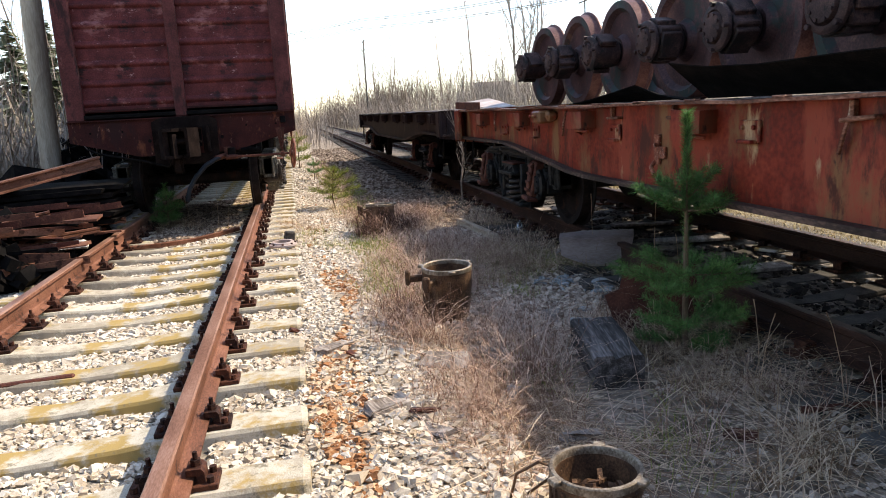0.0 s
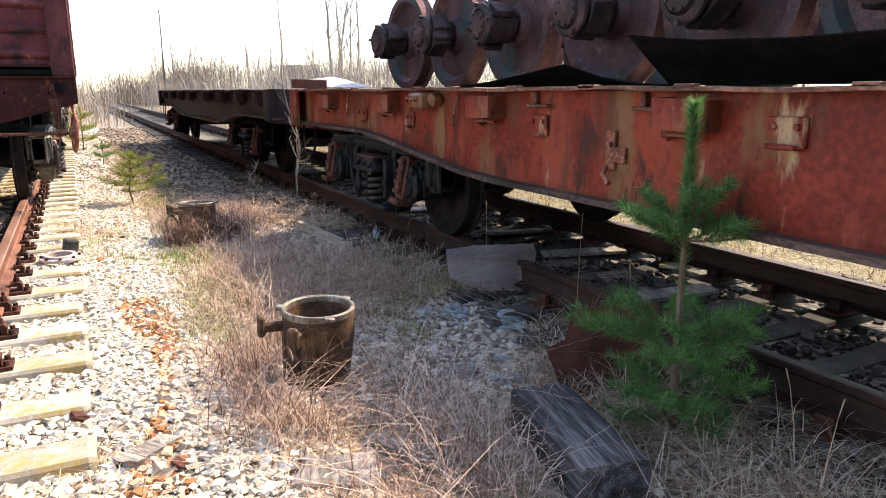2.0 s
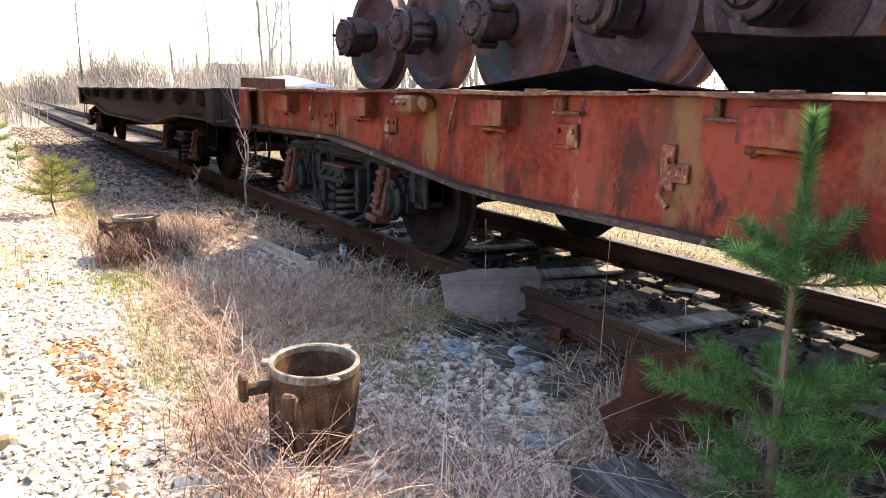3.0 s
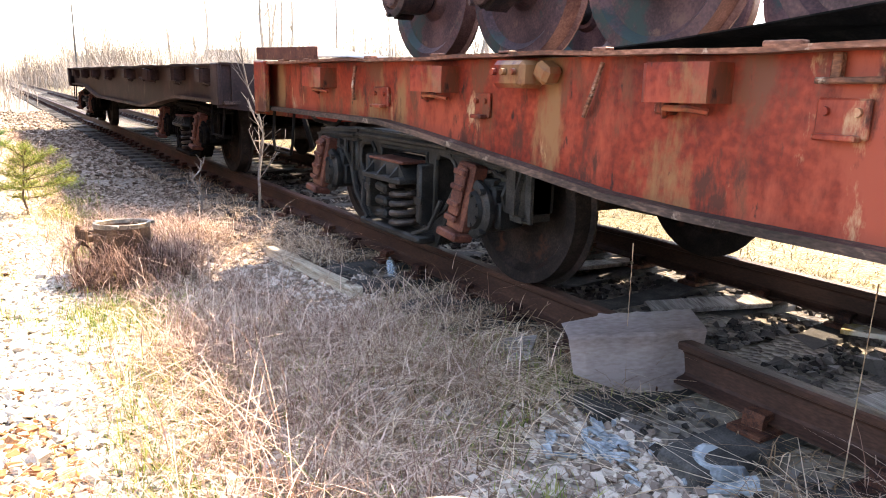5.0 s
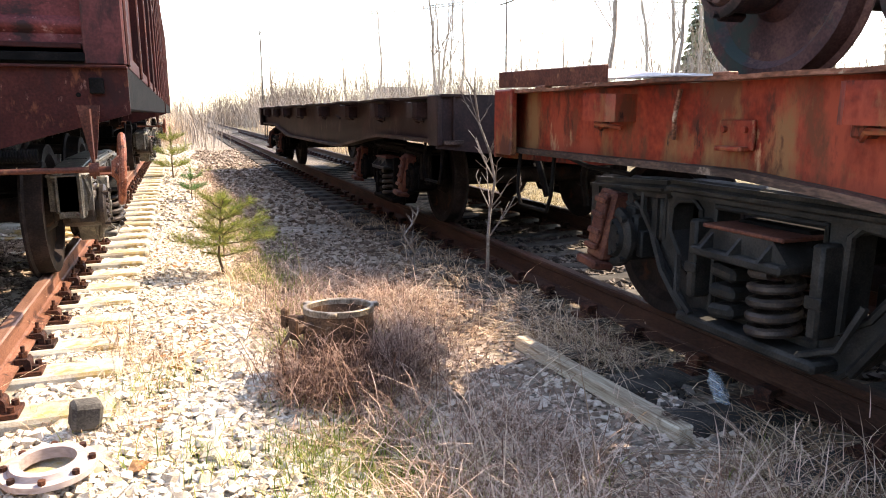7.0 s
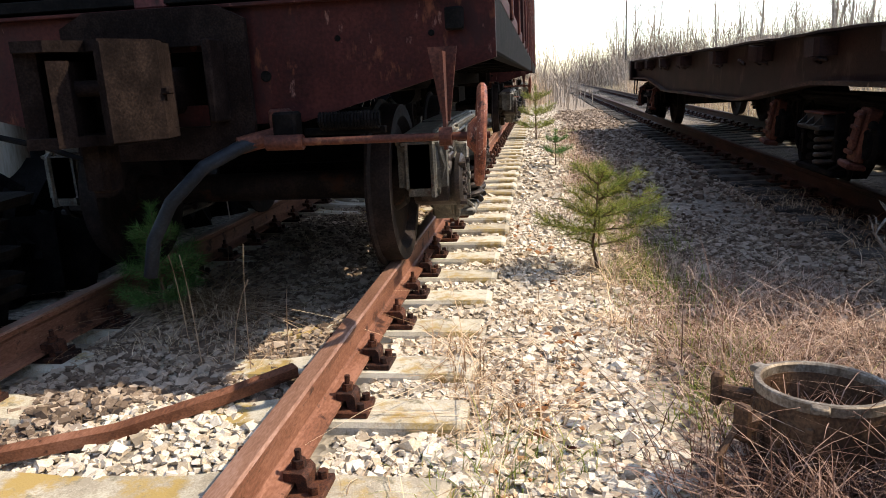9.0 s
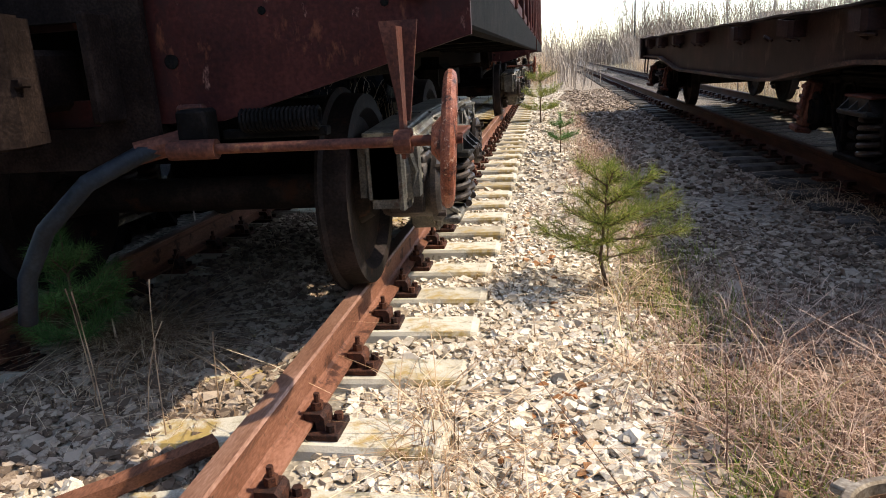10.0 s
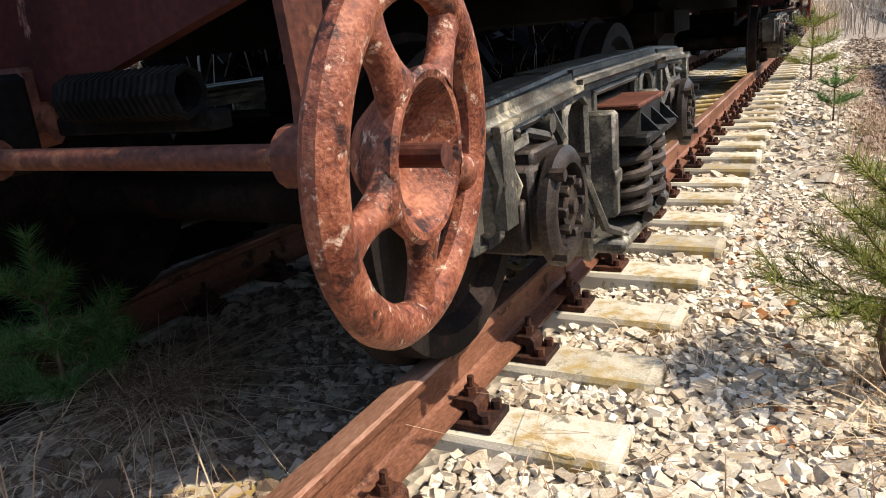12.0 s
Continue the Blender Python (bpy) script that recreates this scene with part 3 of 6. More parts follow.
stones("far_ballast", d[~far_dark], 0.025, M_stone, "pale ballast stones farther along the track")
stones("far_grey_ballast", d[far_dark], 0.025, M_stone_earthy_shade, "grey-brown gravel farther between the tracks, darkened for wagon shade")


# ---- rolling stock ----
def wheel_profile():
    return [(-0.07, 0.10), (-0.07, 0.13), (-0.025, 0.16), (-0.02, 0.34), (-0.065, 0.40), (-0.065, 0.475), (-0.06, 0.503), (-0.045, 0.505), (-0.032, 0.478),
            (0.065, 0.468), (0.067, 0.40), (0.02, 0.36), (0.015, 0.17), (0.075, 0.13), (0.075, 0.10)]


def wheel_bm(side, seg=40):
    """side +1: the outer face looks to +x."""
    bm = bmesh.new()
    lathe(bm, wheel_profile(), seg, Matrix.Diagonal((side, 1, 1, 1)))
    for f in bm.faces:
        if (f.calc_center_median().yz.length > 0.44) and abs(f.normal.x) < 0.6:
            f.material_index = 1
    return bm


def axle_bm():
    return lathe(bmesh.new(), [(-1.1, 0.001), (-1.1, 0.065), (-0.92, 0.075), (-0.86, 0.1), (-0.7, 0.1), (-0.6, 0.082), (0.6, 0.082), (0.7, 0.1), (0.86, 0.1), (0.92, 0.075), (1.1, 0.065), (1.1, 0.001)], 18)


def axle_box_bm(side, open_front=False):
    bm = bmesh.new()
    S = Matrix.Diagonal((side, 1, 1, 1))
    lathe(bm, [(-0.16, 0.09), (-0.16, 0.125), (-0.12, 0.135), (0.08, 0.135), (0.08, 0.16), (0.105, 0.16), (0.12, 0.14), (0.12, 0.115), (0.085, 0.105), (0.085, 0.02), (-0.1, 0.02)], 24, S)
    box(bm, (side * -0.03, 0, 0.03), (0.19, 0.27, 0.20), 0.015)
    box(bm, (side * -0.03, 0, 0.13), (0.17, 0.20, 0.07), 0.01)
    for s in (-1, 1):
        box(bm, (side * -0.03, s * 0.145, -0.02), (0.16, 0.05, 0.14), 0.008)
        for w in (-0.105, 0.105):
            rod(bm, (side * 0.10, s * 0.105, w), (side * 0.14, s * 0.105, w), 0.017, 6)
    if open_front:
        rod(bm, (side * 0.08, 0, 0), (side * 0.115, 0, 0), 0.062, 16)
        for k in range(8):
            an = 2 * math.pi * k / 8
            box(bm, (side * 0.115, 0.07 * math.cos(an), 0.07 * math.sin(an)), (0.03, 0.022, 0.022), 0.002, Matrix.Rotation(an, 3, "X"))
        rod(bm, (side * 0.11, 0, 0), (side * 0.13, 0, 0), 0.022, 10)
    else:
        lathe(bm, [(0.10, 0.0), (0.10, 0.11), (0.135, 0.095), (0.142, 0.0)], 20, S)
        for k in range(8):
            an = 2 * math.pi * (k + 0.5) / 8
            rod(bm, (side * 0.11, 0.085 * math.cos(an), 0.085 * math.sin(an)), (side * 0.146, 0.085 * math.cos(an), 0.085 * math.sin(an)), 0.011, 6)
    return bm


FRAME_OUT = [(-1.27, 0.42), (-1.27, 0.69), (-1.20, 0.735), (-0.60, 0.765), (0.60, 0.765), (1.20, 0.735), (1.27, 0.69), (1.27, 0.42), (1.13, 0.42), (1.10, 0.585), (0.76, 0.585),
             (0.70, 0.42), (0.40, 0.13), (-0.40, 0.13), (-0.70, 0.42), (-0.76, 0.585), (-1.10, 0.585), (-1.13, 0.42)]
FRAME_HOLES = [[(-0.29, 0.22), (0.29, 0.22), (0.29, 0.675), (-0.29, 0.675)],
               [(0.38, 0.28), (0.50, 0.37), (0.61, 0.52), (0.60, 0.64), (0.55, 0.68), (0.44, 0.69), (0.39, 0.65)],
               [(-0.38, 0.28), (-0.39, 0.65), (-0.44, 0.69), (-0.55, 0.68), (-0.60, 0.64), (-0.61, 0.52), (-0.50, 0.37)]]


def side_frame_bm(side):
    bm = bmesh.new()
    plate(bm, FRAME_OUT, FRAME_HOLES, 0.13, lambda u, w, d: Vector((side * (d - 0.065), u, w)))
    # raised ribs round the openings and along the chords
    for loop in [FRAME_OUT] + FRAME_HOLES:
        tube(bm, [(side * 0.065, u, w) for u, w in loop], 0.017, 6, True)
    box(bm, (side * 0.0, 0, 0.735), (0.25, 1.22, 0.075), 0.03)
    box(bm, (side * 0.05, 0, 0.165), (0.28, 0.78, 0.05), 0.014)
    for s in (-1, 1):
        box(bm, (side * 0.0, s * 0.92, 0.708), (0.27, 0.70, 0.085), 0.035, Matrix.Rotation(-s * 0.045, 3, "X"))
        box(bm, (side * 0.0, s * 1.185, 0.575), (0.26, 0.17, 0.33), 0.05)
        box(bm, (side * -0.01, s * 0.69, 0.57), (0.22, 0.10, 0.26), 0.03)
        # webs and pockets on the outer face over the axle box
        for u0, w0, u1, w1, r in ((1.22, 0.68, 1.20, 0.46, 0.020), (1.22, 0.68, 0.80, 0.695, 0.018), (1.12, 0.62, 0.98, 0.655, 0.014), (1.12, 0.62, 1.10, 0.46, 0.016),
                                  (0.98, 0.655, 0.80, 0.60, 0.014), (1.16, 0.70, 1.02, 0.64, 0.010), (0.80, 0.695, 0.72, 0.50, 0.018), (0.72, 0.50, 0.46, 0.16, 0.020), (0.90, 0.69, 0.80, 0.60, 0.010)):
            tube(bm, [(side * 0.085, s * u0, w0), (side * 0.115, s * (u0 + u1) / 2, (w0 + w1) / 2), (side * 0.085, s * u1, w1)], r, 6)
        rod(bm, (side * 0.06, s * 0.86, 0.655), (side * 0.125, s * 0.86, 0.655), 0.026, 14)
        # foot bracket under the spring nest and the friction plate beside it
        box(bm, (side * 0.09, s * 0.335, 0.44), (0.14, 0.055, 0.36), 0.012)
        box(bm, (side * 0.155, s * 0.335, 0.40), (0.02, 0.075, 0.05), 0.006)
        tube(bm, [(side * 0.10, s * 0.50, 0.42), (side * 0.14, s * 0.44, 0.25), (side * 0.17, s * 0.30, 0.19)], 0.016, 6)
    return bm


def cover_bm(side):
    """A leaning ribbed front piece before the axle box."""
    bm = bmesh.new()
    lean = Matrix.Rotation(radians(6), 3, "X") @ Matrix.Rotation(radians(-9 * side), 3, "Y")
    box(bm, (0, 0, 0), (0.10, 0.15, 0.37), 0.012, lean)
    box(bm, lean @ Vector((side * 0.065, 0, 0.03)), (0.03, 0.09, 0.27), 0.01, lean)
    for w in (-0.12, -0.04, 0.05, 0.13):
        box(bm, lean @ Vector((side * 0.08, 0, w)), (0.025, 0.10, 0.03), 0.006, lean)
    box(bm, lean @ Vector((side * 0.03, 0, -0.21)), (0.13, 0.18, 0.045), 0.01, lean)
    return bm


def bogie(wagon, yc, frame_mat, covers, open_boxes=False):
    """Two wheelsets, side frames, springs and the bolster, as parts of the wagon (local: x across, z from the rail top)."""
    wheels = {}
    for dy in (-0.925, 0.925):
        ax = part("axle", axle_bm(), M_wheel, wagon, smooth=True)
        ax.location = (0, yc + dy, 0.447)
        for s in (-1, 1):
            w = part("wheel", wheel_bm(s), [M_wheel, M_wheel], wagon, smooth=True) if s not in wheels else again(wheels[s], wagon, Matrix())
            wheels.setdefault(s, w)
            w.matrix_basis = pose(s * (HALF + 0.005), yc + dy, 0.447) @ Matrix.Diagonal((1, 0.945, 0.945, 1))
    bol = bmesh.new()
    box(bol, (0, 0, 0.57), (2.15, 0.40, 0.13), 0.02)
    box(bol, (0, 0, 0.74), (0.9, 0.36, 0.22), 0.02)
    b = part("bolster", bol, M_under, wagon)
    b.location = (0, yc, 0)
    beam = bmesh.new()
    for dy in (-0.36, 0.36):
        box(beam, (0, dy, 0.38), (1.7, 0.07, 0.12), 0.01)
        for s in (-1, 1):
            box(beam, (s * HALF, dy + math.copysign(0.055, dy), 0.42), (0.09, 0.06, 0.30), 0.015, Matrix.Rotation(-math.copysign(0.12, dy), 3, "X"))
    bb = part("brake_beam", beam, M_under, wagon)
    bb.location = (0, yc, 0)
    for s in (-1, 1):
        fr = part("side_frame", side_frame_bm(s), frame_mat, wagon, smooth=True)
        fr.location = (s * 1.02, yc, 0)
        spr = bmesh.new()
        tube(spr, helix(0, 0, 0.205, 0.475, 0.090, 4.6), 0.0205, 8)
        first = part("spring", spr, M_spring, fr, smooth=True)
        first.location = (s * 0.12, -0.125, 0)
        for dx, dy in ((-0.08, 0.115), (-0.08, -0.125)) if covers else ((0.12, 0.115), (-0.08, -0.125), (-0.08, 0.115)):
            again(first, fr, pose(s * dx, dy, 0))
        if covers:
            wd = bmesh.new()
            for k in range(3):
                box(wd, (s * 0.10, 0.12, 0.25 + 0.085 * k), (0.16, 0.15, 0.06), 0.018, Matrix.Rotation(0.12 * (k - 1), 3, "X"))
            part("friction_wedge", wd, frame_mat, fr)
        seat = bmesh.new()
        box(seat, (s * 0.08, 0, 0.505), (0.33, 0.50, 0.04), 0.010)
        plate(seat, [(-0.25, 0.52), (0.25, 0.52), (0.17, 0.605), (-0.17, 0.605)], [], 0.20, lambda u, v, d, s=s: Vector((s * (0.0 + d), u, v)))
        for u in (-0.16, 0.0, 0.16):
            plate(seat, [(s * 0.19, 0.60), (s * 0.20, 0.525), (s * 0.265, 0.525)], [], 0.016, lambda a, v, d, u=u: Vector((a, u + d - 0.008, v)))
        part("spring_cap", seat, M_bogie_dark, fr)
        top = bmesh.new()
        box(top, (s * 0.07, 0, 0.614), (0.27, 0.44, 0.018), 0.005)
        part("bolster_cap", top, M_plate, fr, "rust-brown cap plate")
        for dy in (-0.925, 0.925):
            ab = part("axle_box", axle_box_bm(s, open_boxes), M_spring if open_boxes else frame_mat, fr, smooth=True)
            ab.location = (s * 0.07, dy, 0.447)
            if covers:
                cv = part("axle_box_cover", cover_bm(s), M_plate, fr, "rust-brown ribbed cover plate")
                cv.location = (s * 0.17, dy + 0.06, 0.50)


def coupler(wagon, y0, out, z, mat):
    """A knuckle coupler that sticks out of the end sill towards out = -1 or +1 along y."""
    bm = bmesh.new()
    box(bm, (0, y0 + out * 0.16, 0), (0.18, 0.5, 0.2), 0.02)
    shank = part("coupler", bm, mat, wagon)
    shank.location = (0, 0, z)
    at = lambda u, v, d: Vector((u, y0 + out * v, d))
    bm = bmesh.new()
    # jaw of two caps, a slanting guard wall and a stout post
    for d0 in (-0.19, 0.15):
        plate(bm, [(-0.24, 0.36), (-0.25, 0.56), (-0.19, 0.68), (-0.08, 0.66), (0.0, 0.54), (0.09, 0.60), (0.20, 0.42), (0.17, 0.30)], [], 0.04, lambda u, v, d, d0=d0: at(u, v, d + d0))
    plate(bm, [(0.06, 0.585), (0.10, 0.605), (0.215, 0.42), (0.19, 0.28), (0.14, 0.30), (0.155, 0.41)], [], 0.36, lambda u, v, d: at(u, v, d - 0.18))
    plate(bm, [(-0.25, 0.35), (-0.26, 0.57), (-0.20, 0.66), (-0.14, 0.62), (-0.17, 0.50), (-0.16, 0.35)], [], 0.36, lambda u, v, d: at(u, v, d - 0.18))
    box(bm, at(0, 0.33, 0), (0.40, 0.08, 0.33), 0.02)
    box(bm, at(0.19, 0.40, 0), (0.10, 0.05, 0.03), 0.006)
    box(bm, at(-0.08, 0.42, -0.28), (0.12, 0.12, 0.24), 0.03)
    part("coupler_head", bm, mat, shank, smooth=True)
    bm = bmesh.new()
    plate(bm, [(-0.15, 0.44), (-0.14, 0.58), (-0.08, 0.66), (-0.04, 0.60), (-0.07, 0.50), (-0.08, 0.42)], [], 0.27, lambda u, v, d: at(u, v, d - 0.15))
    part("knuckle", bm, mat, shank, smooth=True)
    part("pin", rod(bmesh.new(), at(-0.10, 0.55, 0.02), at(0.10, 0.50, 0.02), 0.03, 10), mat, shank, smooth=True)


def end_panel_bm(w, h):
    """Pressed steel panel with level corrugations."""
    bm = bmesh.new()
    rows = int(h / 0.0125)
    front, back = [], []
    for i in range(rows + 1):
        z = h * i / rows
        ph = (z % 0.25) / 0.25
        d = -0.034 * math.sin(math.pi * (ph - 0.32) / 0.36) ** 0.7 if 0.32 < ph < 0.68 else 0.0
        front.append([bm.verts.new((-w / 2, d, z)), bm.verts.new((w / 2, d, z))])
        back.append([bm.verts.new((-w / 2, 0.03, z)), bm.verts.new((w / 2, 0.03, z))])
    for i in range(rows):
        bm.faces.new((front[i][0], front[i][1], front[i + 1][1], front[i + 1][0]))
        bm.faces.new((back[i][1], back[i][0], back[i + 1][0], back[i + 1][1]))
    return bm


def covered_wagon(y_end, label):
    """A four-axle covered goods wagon; local y runs from its near end."""
    w = thing("freight_wagon", pose(LT, y_end, ZR), label, "railway wagon", "wagons on the open track")
    L, Wd, z0, top = 13.9, 2.93, 1.365, 4.2
    hw = Wd / 2
    bm = bmesh.new()
    plate(bm, [(-hw, z0), (-hw, 1.09), (-0.62, 0.86), (0.62, 0.86), (hw, 1.09), (hw, z0)], [[(-0.20, 0.95), (0.20, 0.95), (0.20, 1.18), (-0.20, 1.18)]], 0.03, lambda u, v, d: Vector((u, d, v)))
    box(bm, (0, 0.03, z0 - 0.008), (Wd, 0.14, 0.016), 0.003)
    part("end_beam", bm, M_wagon, w)
    det = bmesh.new()
    for x in (-0.47, 0.47):
        part("bolt", rod(bmesh.new(), (x, -0.006, 1.06), (x, 0.01, 1.06), 0.024, 12), M_under, w)
    for x in (-1.2, -0.8, 0.8, 1.2):
        part("rivet", rod(bmesh.new(), (x, -0.004, 1.20), (x, 0.01, 1.20), 0.014, 8), M_under, w)
    box(det, (1.30, -0.02, 1.25), (0.075, 0.05, 0.09), 0.006)
    part("lamp_bracket", det, M_under, w)
    for s in (-1, 1):
        part("side_beam", box(bmesh.new(), (s * (hw - 0.05), L / 2, 1.24), (0.09, L - 0.1, 0.26), 0.01), M_under, w)
        part("centre_beam", box(bmesh.new(), (s * 0.2, L / 2, 1.08), (0.08, L - 0.1, 0.32), 0.01), M_under, w)
    for y in np.arange(1.2, L - 0.5, 1.65):
        part("crossbearer", box(bmesh.new(), (0, y, 1.2), (Wd - 0.15, 0.09, 0.16), 0.005), M_under, w)
    part("brake_box", box(bmesh.new(), (0.55, 5.2, 0.85), (0.42, 0.9, 0.4), 0.12), M_under, w)
    part("air_tank", rod(bmesh.new(), (-0.5, 8.2, 0.86), (-0.5, 9.0, 0.86), 0.2, 18), M_under, w)
    fl = bmesh.new()
    box(fl, (0, L / 2, z0 + 0.045), (Wd - 0.04, L - 0.02, 0.05), 0.004)
    part("floor", fl, M_under, w)
    for y, sgn in ((0.06, 1), (L - 0.06, -1)):
        for x, ww in ((-hw + 0.11, 0.22), (hw - 0.11, 0.22), (-0.03, 0.15)):
            pb = bmesh.new()
            box(pb, (x, y, (z0 + top) / 2), (ww, 0.11, top - z0), 0.012)
            part("end_post", pb, M_post, w)
        for x in (-0.645, 0.675):
            pn = part("end_panel", end_panel_bm(1.24, top - z0 - 0.12), M_wagon_dark, w, "stained dark red pressed panel")
            pn.matrix_basis = pose(x - 0.03, y + sgn * 0.03, z0 + 0.10, 0, 0, 0 if sgn > 0 else 180)
        bar = bmesh.new()
        box(bar, (0, y - sgn * 0.01, z0 + 0.115), (Wd - 0.46, 0.05, 0.03), 0.004, Matrix.Rotation(0.006, 3, "Y"))
        part("end_rail", bar, M_wagon, w)
    for s in (-1, 1):
        sw = bmesh.new()
        box(sw, (s * (hw - 0.06), L / 2, (z0 + top) / 2 + 0.03), (0.03, L - 0.25, top - z0 - 0.06))
        part("side_wall", sw, M_wagon, w)
        for y in np.arange(0.12, L, 1.71):
            po = bmesh.new()
            box(po, (s * (hw - 0.02), y, (z0 + top) / 2), (0.07, 0.12, top - z0), 0.01)
            part("side_post", po, M_wagon, w)
        for z in (z0 + 0.05, z0 + 1.4, top - 0.05):
            ra = bmesh.new()
            box(ra, (s * (hw - 0.03), L / 2, z), (0.045, L - 0.3, 0.10), 0.008)
            part("side_rail", ra, M_wagon, w)
    rf = bmesh.new()
    prism(rf, [(-hw, top), (-hw * 0.7, top + 0.22), (0, top + 0.32), (hw * 0.7, top + 0.22), (hw, top), (hw - 0.06, top - 0.02), (0, top + 0.26), (-hw + 0.06, top - 0.02)], -0.05, L + 0.05)
    part("roof", rf, M_wagon_dark, w)
    for y, o in ((0.0, -1), (L, 1)):
        coupler(w, y, o, 1.02, M_coupler)
        pk = bmesh.new()
        plate(pk, [(-0.42, 0.72), (-0.42, 1.30), (-0.30, 1.36), (0.30, 1.36), (0.42, 1.30), (0.42, 0.80), (0.25, 0.72)], [[(-0.22, 0.86), (0.22, 0.86), (0.22, 1.20), (-0.22, 1.20)]], 0.03,
              lambda u, v, d, y=y, o=o: Vector((u, y + o * (0.035 + d), v)))
        box(pk, (0.30, y + o * 0.12, 1.05), (0.035, 0.16, 0.34), 0.008)
        box(pk, (-0.30, y + o * 0.12, 1.05), (0.035, 0.16, 0.34), 0.008)
        part("coupler_pocket", pk, M_coupler, w)
        lever = bmesh.new()
        tube(lever, [(-1.25, y + o * 0.05, 1.0), (-1.1, y + o * 0.10, 0.93), (-0.55, y + o * 0.10, 0.80), (-0.25, y + o * 0.12, 0.70), (-0.15, y + o * 0.15, 0.95)], 0.014, 7)
        part("uncoupling_lever", lever, M_under, w)
        hose = bmesh.new()
        tube(hose, [(0.50, y + o * 0.0, 0.80), (0.38, y + o * 0.12, 0.775), (0.24, y + o * 0.22, 0.70), (0.10, y + o * 0.27, 0.56), (0.0, y + o * 0.27, 0.40), (-0.05, y + o * 0.25, 0.24)], 0.03, 10)
        part("brake_hose", hose, M_hose, w, "blue-black rubber hose", smooth=True)
        tap = bmesh.new()
        rod(tap, (0.36, y + o * 0.115, 0.775), (0.56, y - o * 0.02, 0.82), 0.038, 10)
        box(tap, (0.52, y + o * 0.0, 0.86), (0.10, 0.06, 0.12), 0.01)
        part("brake_tap", tap, M_plate, w)
    # hand brake at the near end
    sh = bmesh.new()
    rod(sh, (0.62, -0.15, 0.785), (1.36, -0.15, 0.785), 0.0165, 12)
    rod(sh, (0.50, -0.15, 0.785), (0.66, -0.15, 0.785), 0.032, 12)
    part("brake_shaft", sh, M_plate, w, "rust-red brake shaft", smooth=True)
    gear = bmesh.new()
    tube(gear, [(0.70 + 0.0018 * k, -0.03 + 0.035 * math.cos(0.785 * k), 0.86 + 0.035 * math.sin(0.785 * k)) for k in range(150)], 0.006, 6)
    part("return_spring", gear, M_under, w, smooth=True)
    rk = bmesh.new()
    box(rk, (0.80, 0.01, 0.815), (0.36, 0.05, 0.03), 0.004)
    part("brake_link", rk, M_under, w)
    hb = bmesh.new()
    box(hb, (0.58, -0.10, 0.83), (0.10, 0.10, 0.16), 0.01)
    part("gear_case", hb, M_under, w)
    br = bmesh.new()
    plate(br, [(-0.085, 1.12), (0.085, 1.12), (0.05, 0.86), (0.062, 0.76), (0.035, 0.73), (-0.035, 0.73), (-0.062, 0.76), (-0.05, 0.86)], [], 0.014, lambda u, v, d: Vector((1.25 + d, -0.12 + u * 0.55, v)))
    plate(br, [(1.19, 1.14), (1.31, 1.14), (1.27, 0.84), (1.24, 0.84)], [], 0.012, lambda u, v, d: Vector((u, -0.07 + d, v)))
    rod(br, (1.235, -0.145, 0.785), (1.285, -0.145, 0.785), 0.038, 14)
    part("shaft_bracket", br, M_plate, w)
    hwb = bmesh.new()
    R = 0.187
    prof = [(0.024 * math.cos(a) * 0.85, R + 0.0255 * math.sin(a)) for a in np.linspace(0, 2 * math.pi, 10, endpoint=False)]
    lathe(hwb, prof, 64)
    hand = part("handwheel", hwb, M_hand, w, "rust-red cast hand brake wheel with flaking paint", smooth=True)
    hand.matrix_basis = pose(1.40, -0.145, 0.785, 0, 4, 6) @ Matrix.Scale(0.975, 4)
    hub = bmesh.new()
    lathe(hub, [(-0.052, 0.001), (-0.050, 0.044), (-0.020, 0.074), (0.018, 0.094), (0.036, 0.0965), (0.043, 0.091), (0.041, 0.083), (0.022, 0.074), (-0.008, 0.060), (-0.028, 0.036), (-0.031, 0.001)], 40)
    for v in hub.verts:
        v.co.x = v.co.x * (0.62 if v.co.x > 0 else 1.0) - 0.004
    part("hub", hub, M_hand, hand, smooth=True)
    sp = bmesh.new()
    rings = []
    for r in np.linspace(0.090, R, 16):
        hw_r = 0.0170 + 10.5 * (r - 0.136) ** 2
        xm = 0.008 * (1 - smooth_step(0.08, R, r))
        ring = []
        for k in range(14):
            ph = 2 * math.pi * k / 14
            an = hw_r * math.cos(ph) / r
            ring.append(sp.verts.new((xm + 0.0165 * math.sin(ph), r * math.cos(an), r * math.sin(an))))
        rings.append(ring)
    for a, b in zip(rings, rings[1:]):
        for k in range(14):
            sp.faces.new((a[k], a[(k + 1) % 14], b[(k + 1) % 14], b[k]))
    spoke = part("spoke", sp, M_hand, hand, smooth=True)
    spoke.matrix_basis = pose(0, 0, 0, 54)
    for k in range(1, 5):
        again(spoke, hand, pose(0, 0, 0, 54 + 72 * k))
    stub = bmesh.new()
    rod(stub, (1.34, -0.145, 0.785), (1.440, -0.145, 0.785), 0.0135, 14)
    part("shaft_end", stub, M_plate, w)
    bogie(w, 1.88, M_bogie, False, True)
    bogie(w, L - 2.2, M_bogie, False, True)
    return w


wagon_one = covered_wagon(10.25, "dark red-brown covered goods wagon with a rusty hand brake wheel")
wagon_two = copy_thing(wagon_one, pose(LT, 10.25 + 15.0, ZR))
wagon_two["label"] = "dark red-brown covered goods wagon farther down the track"


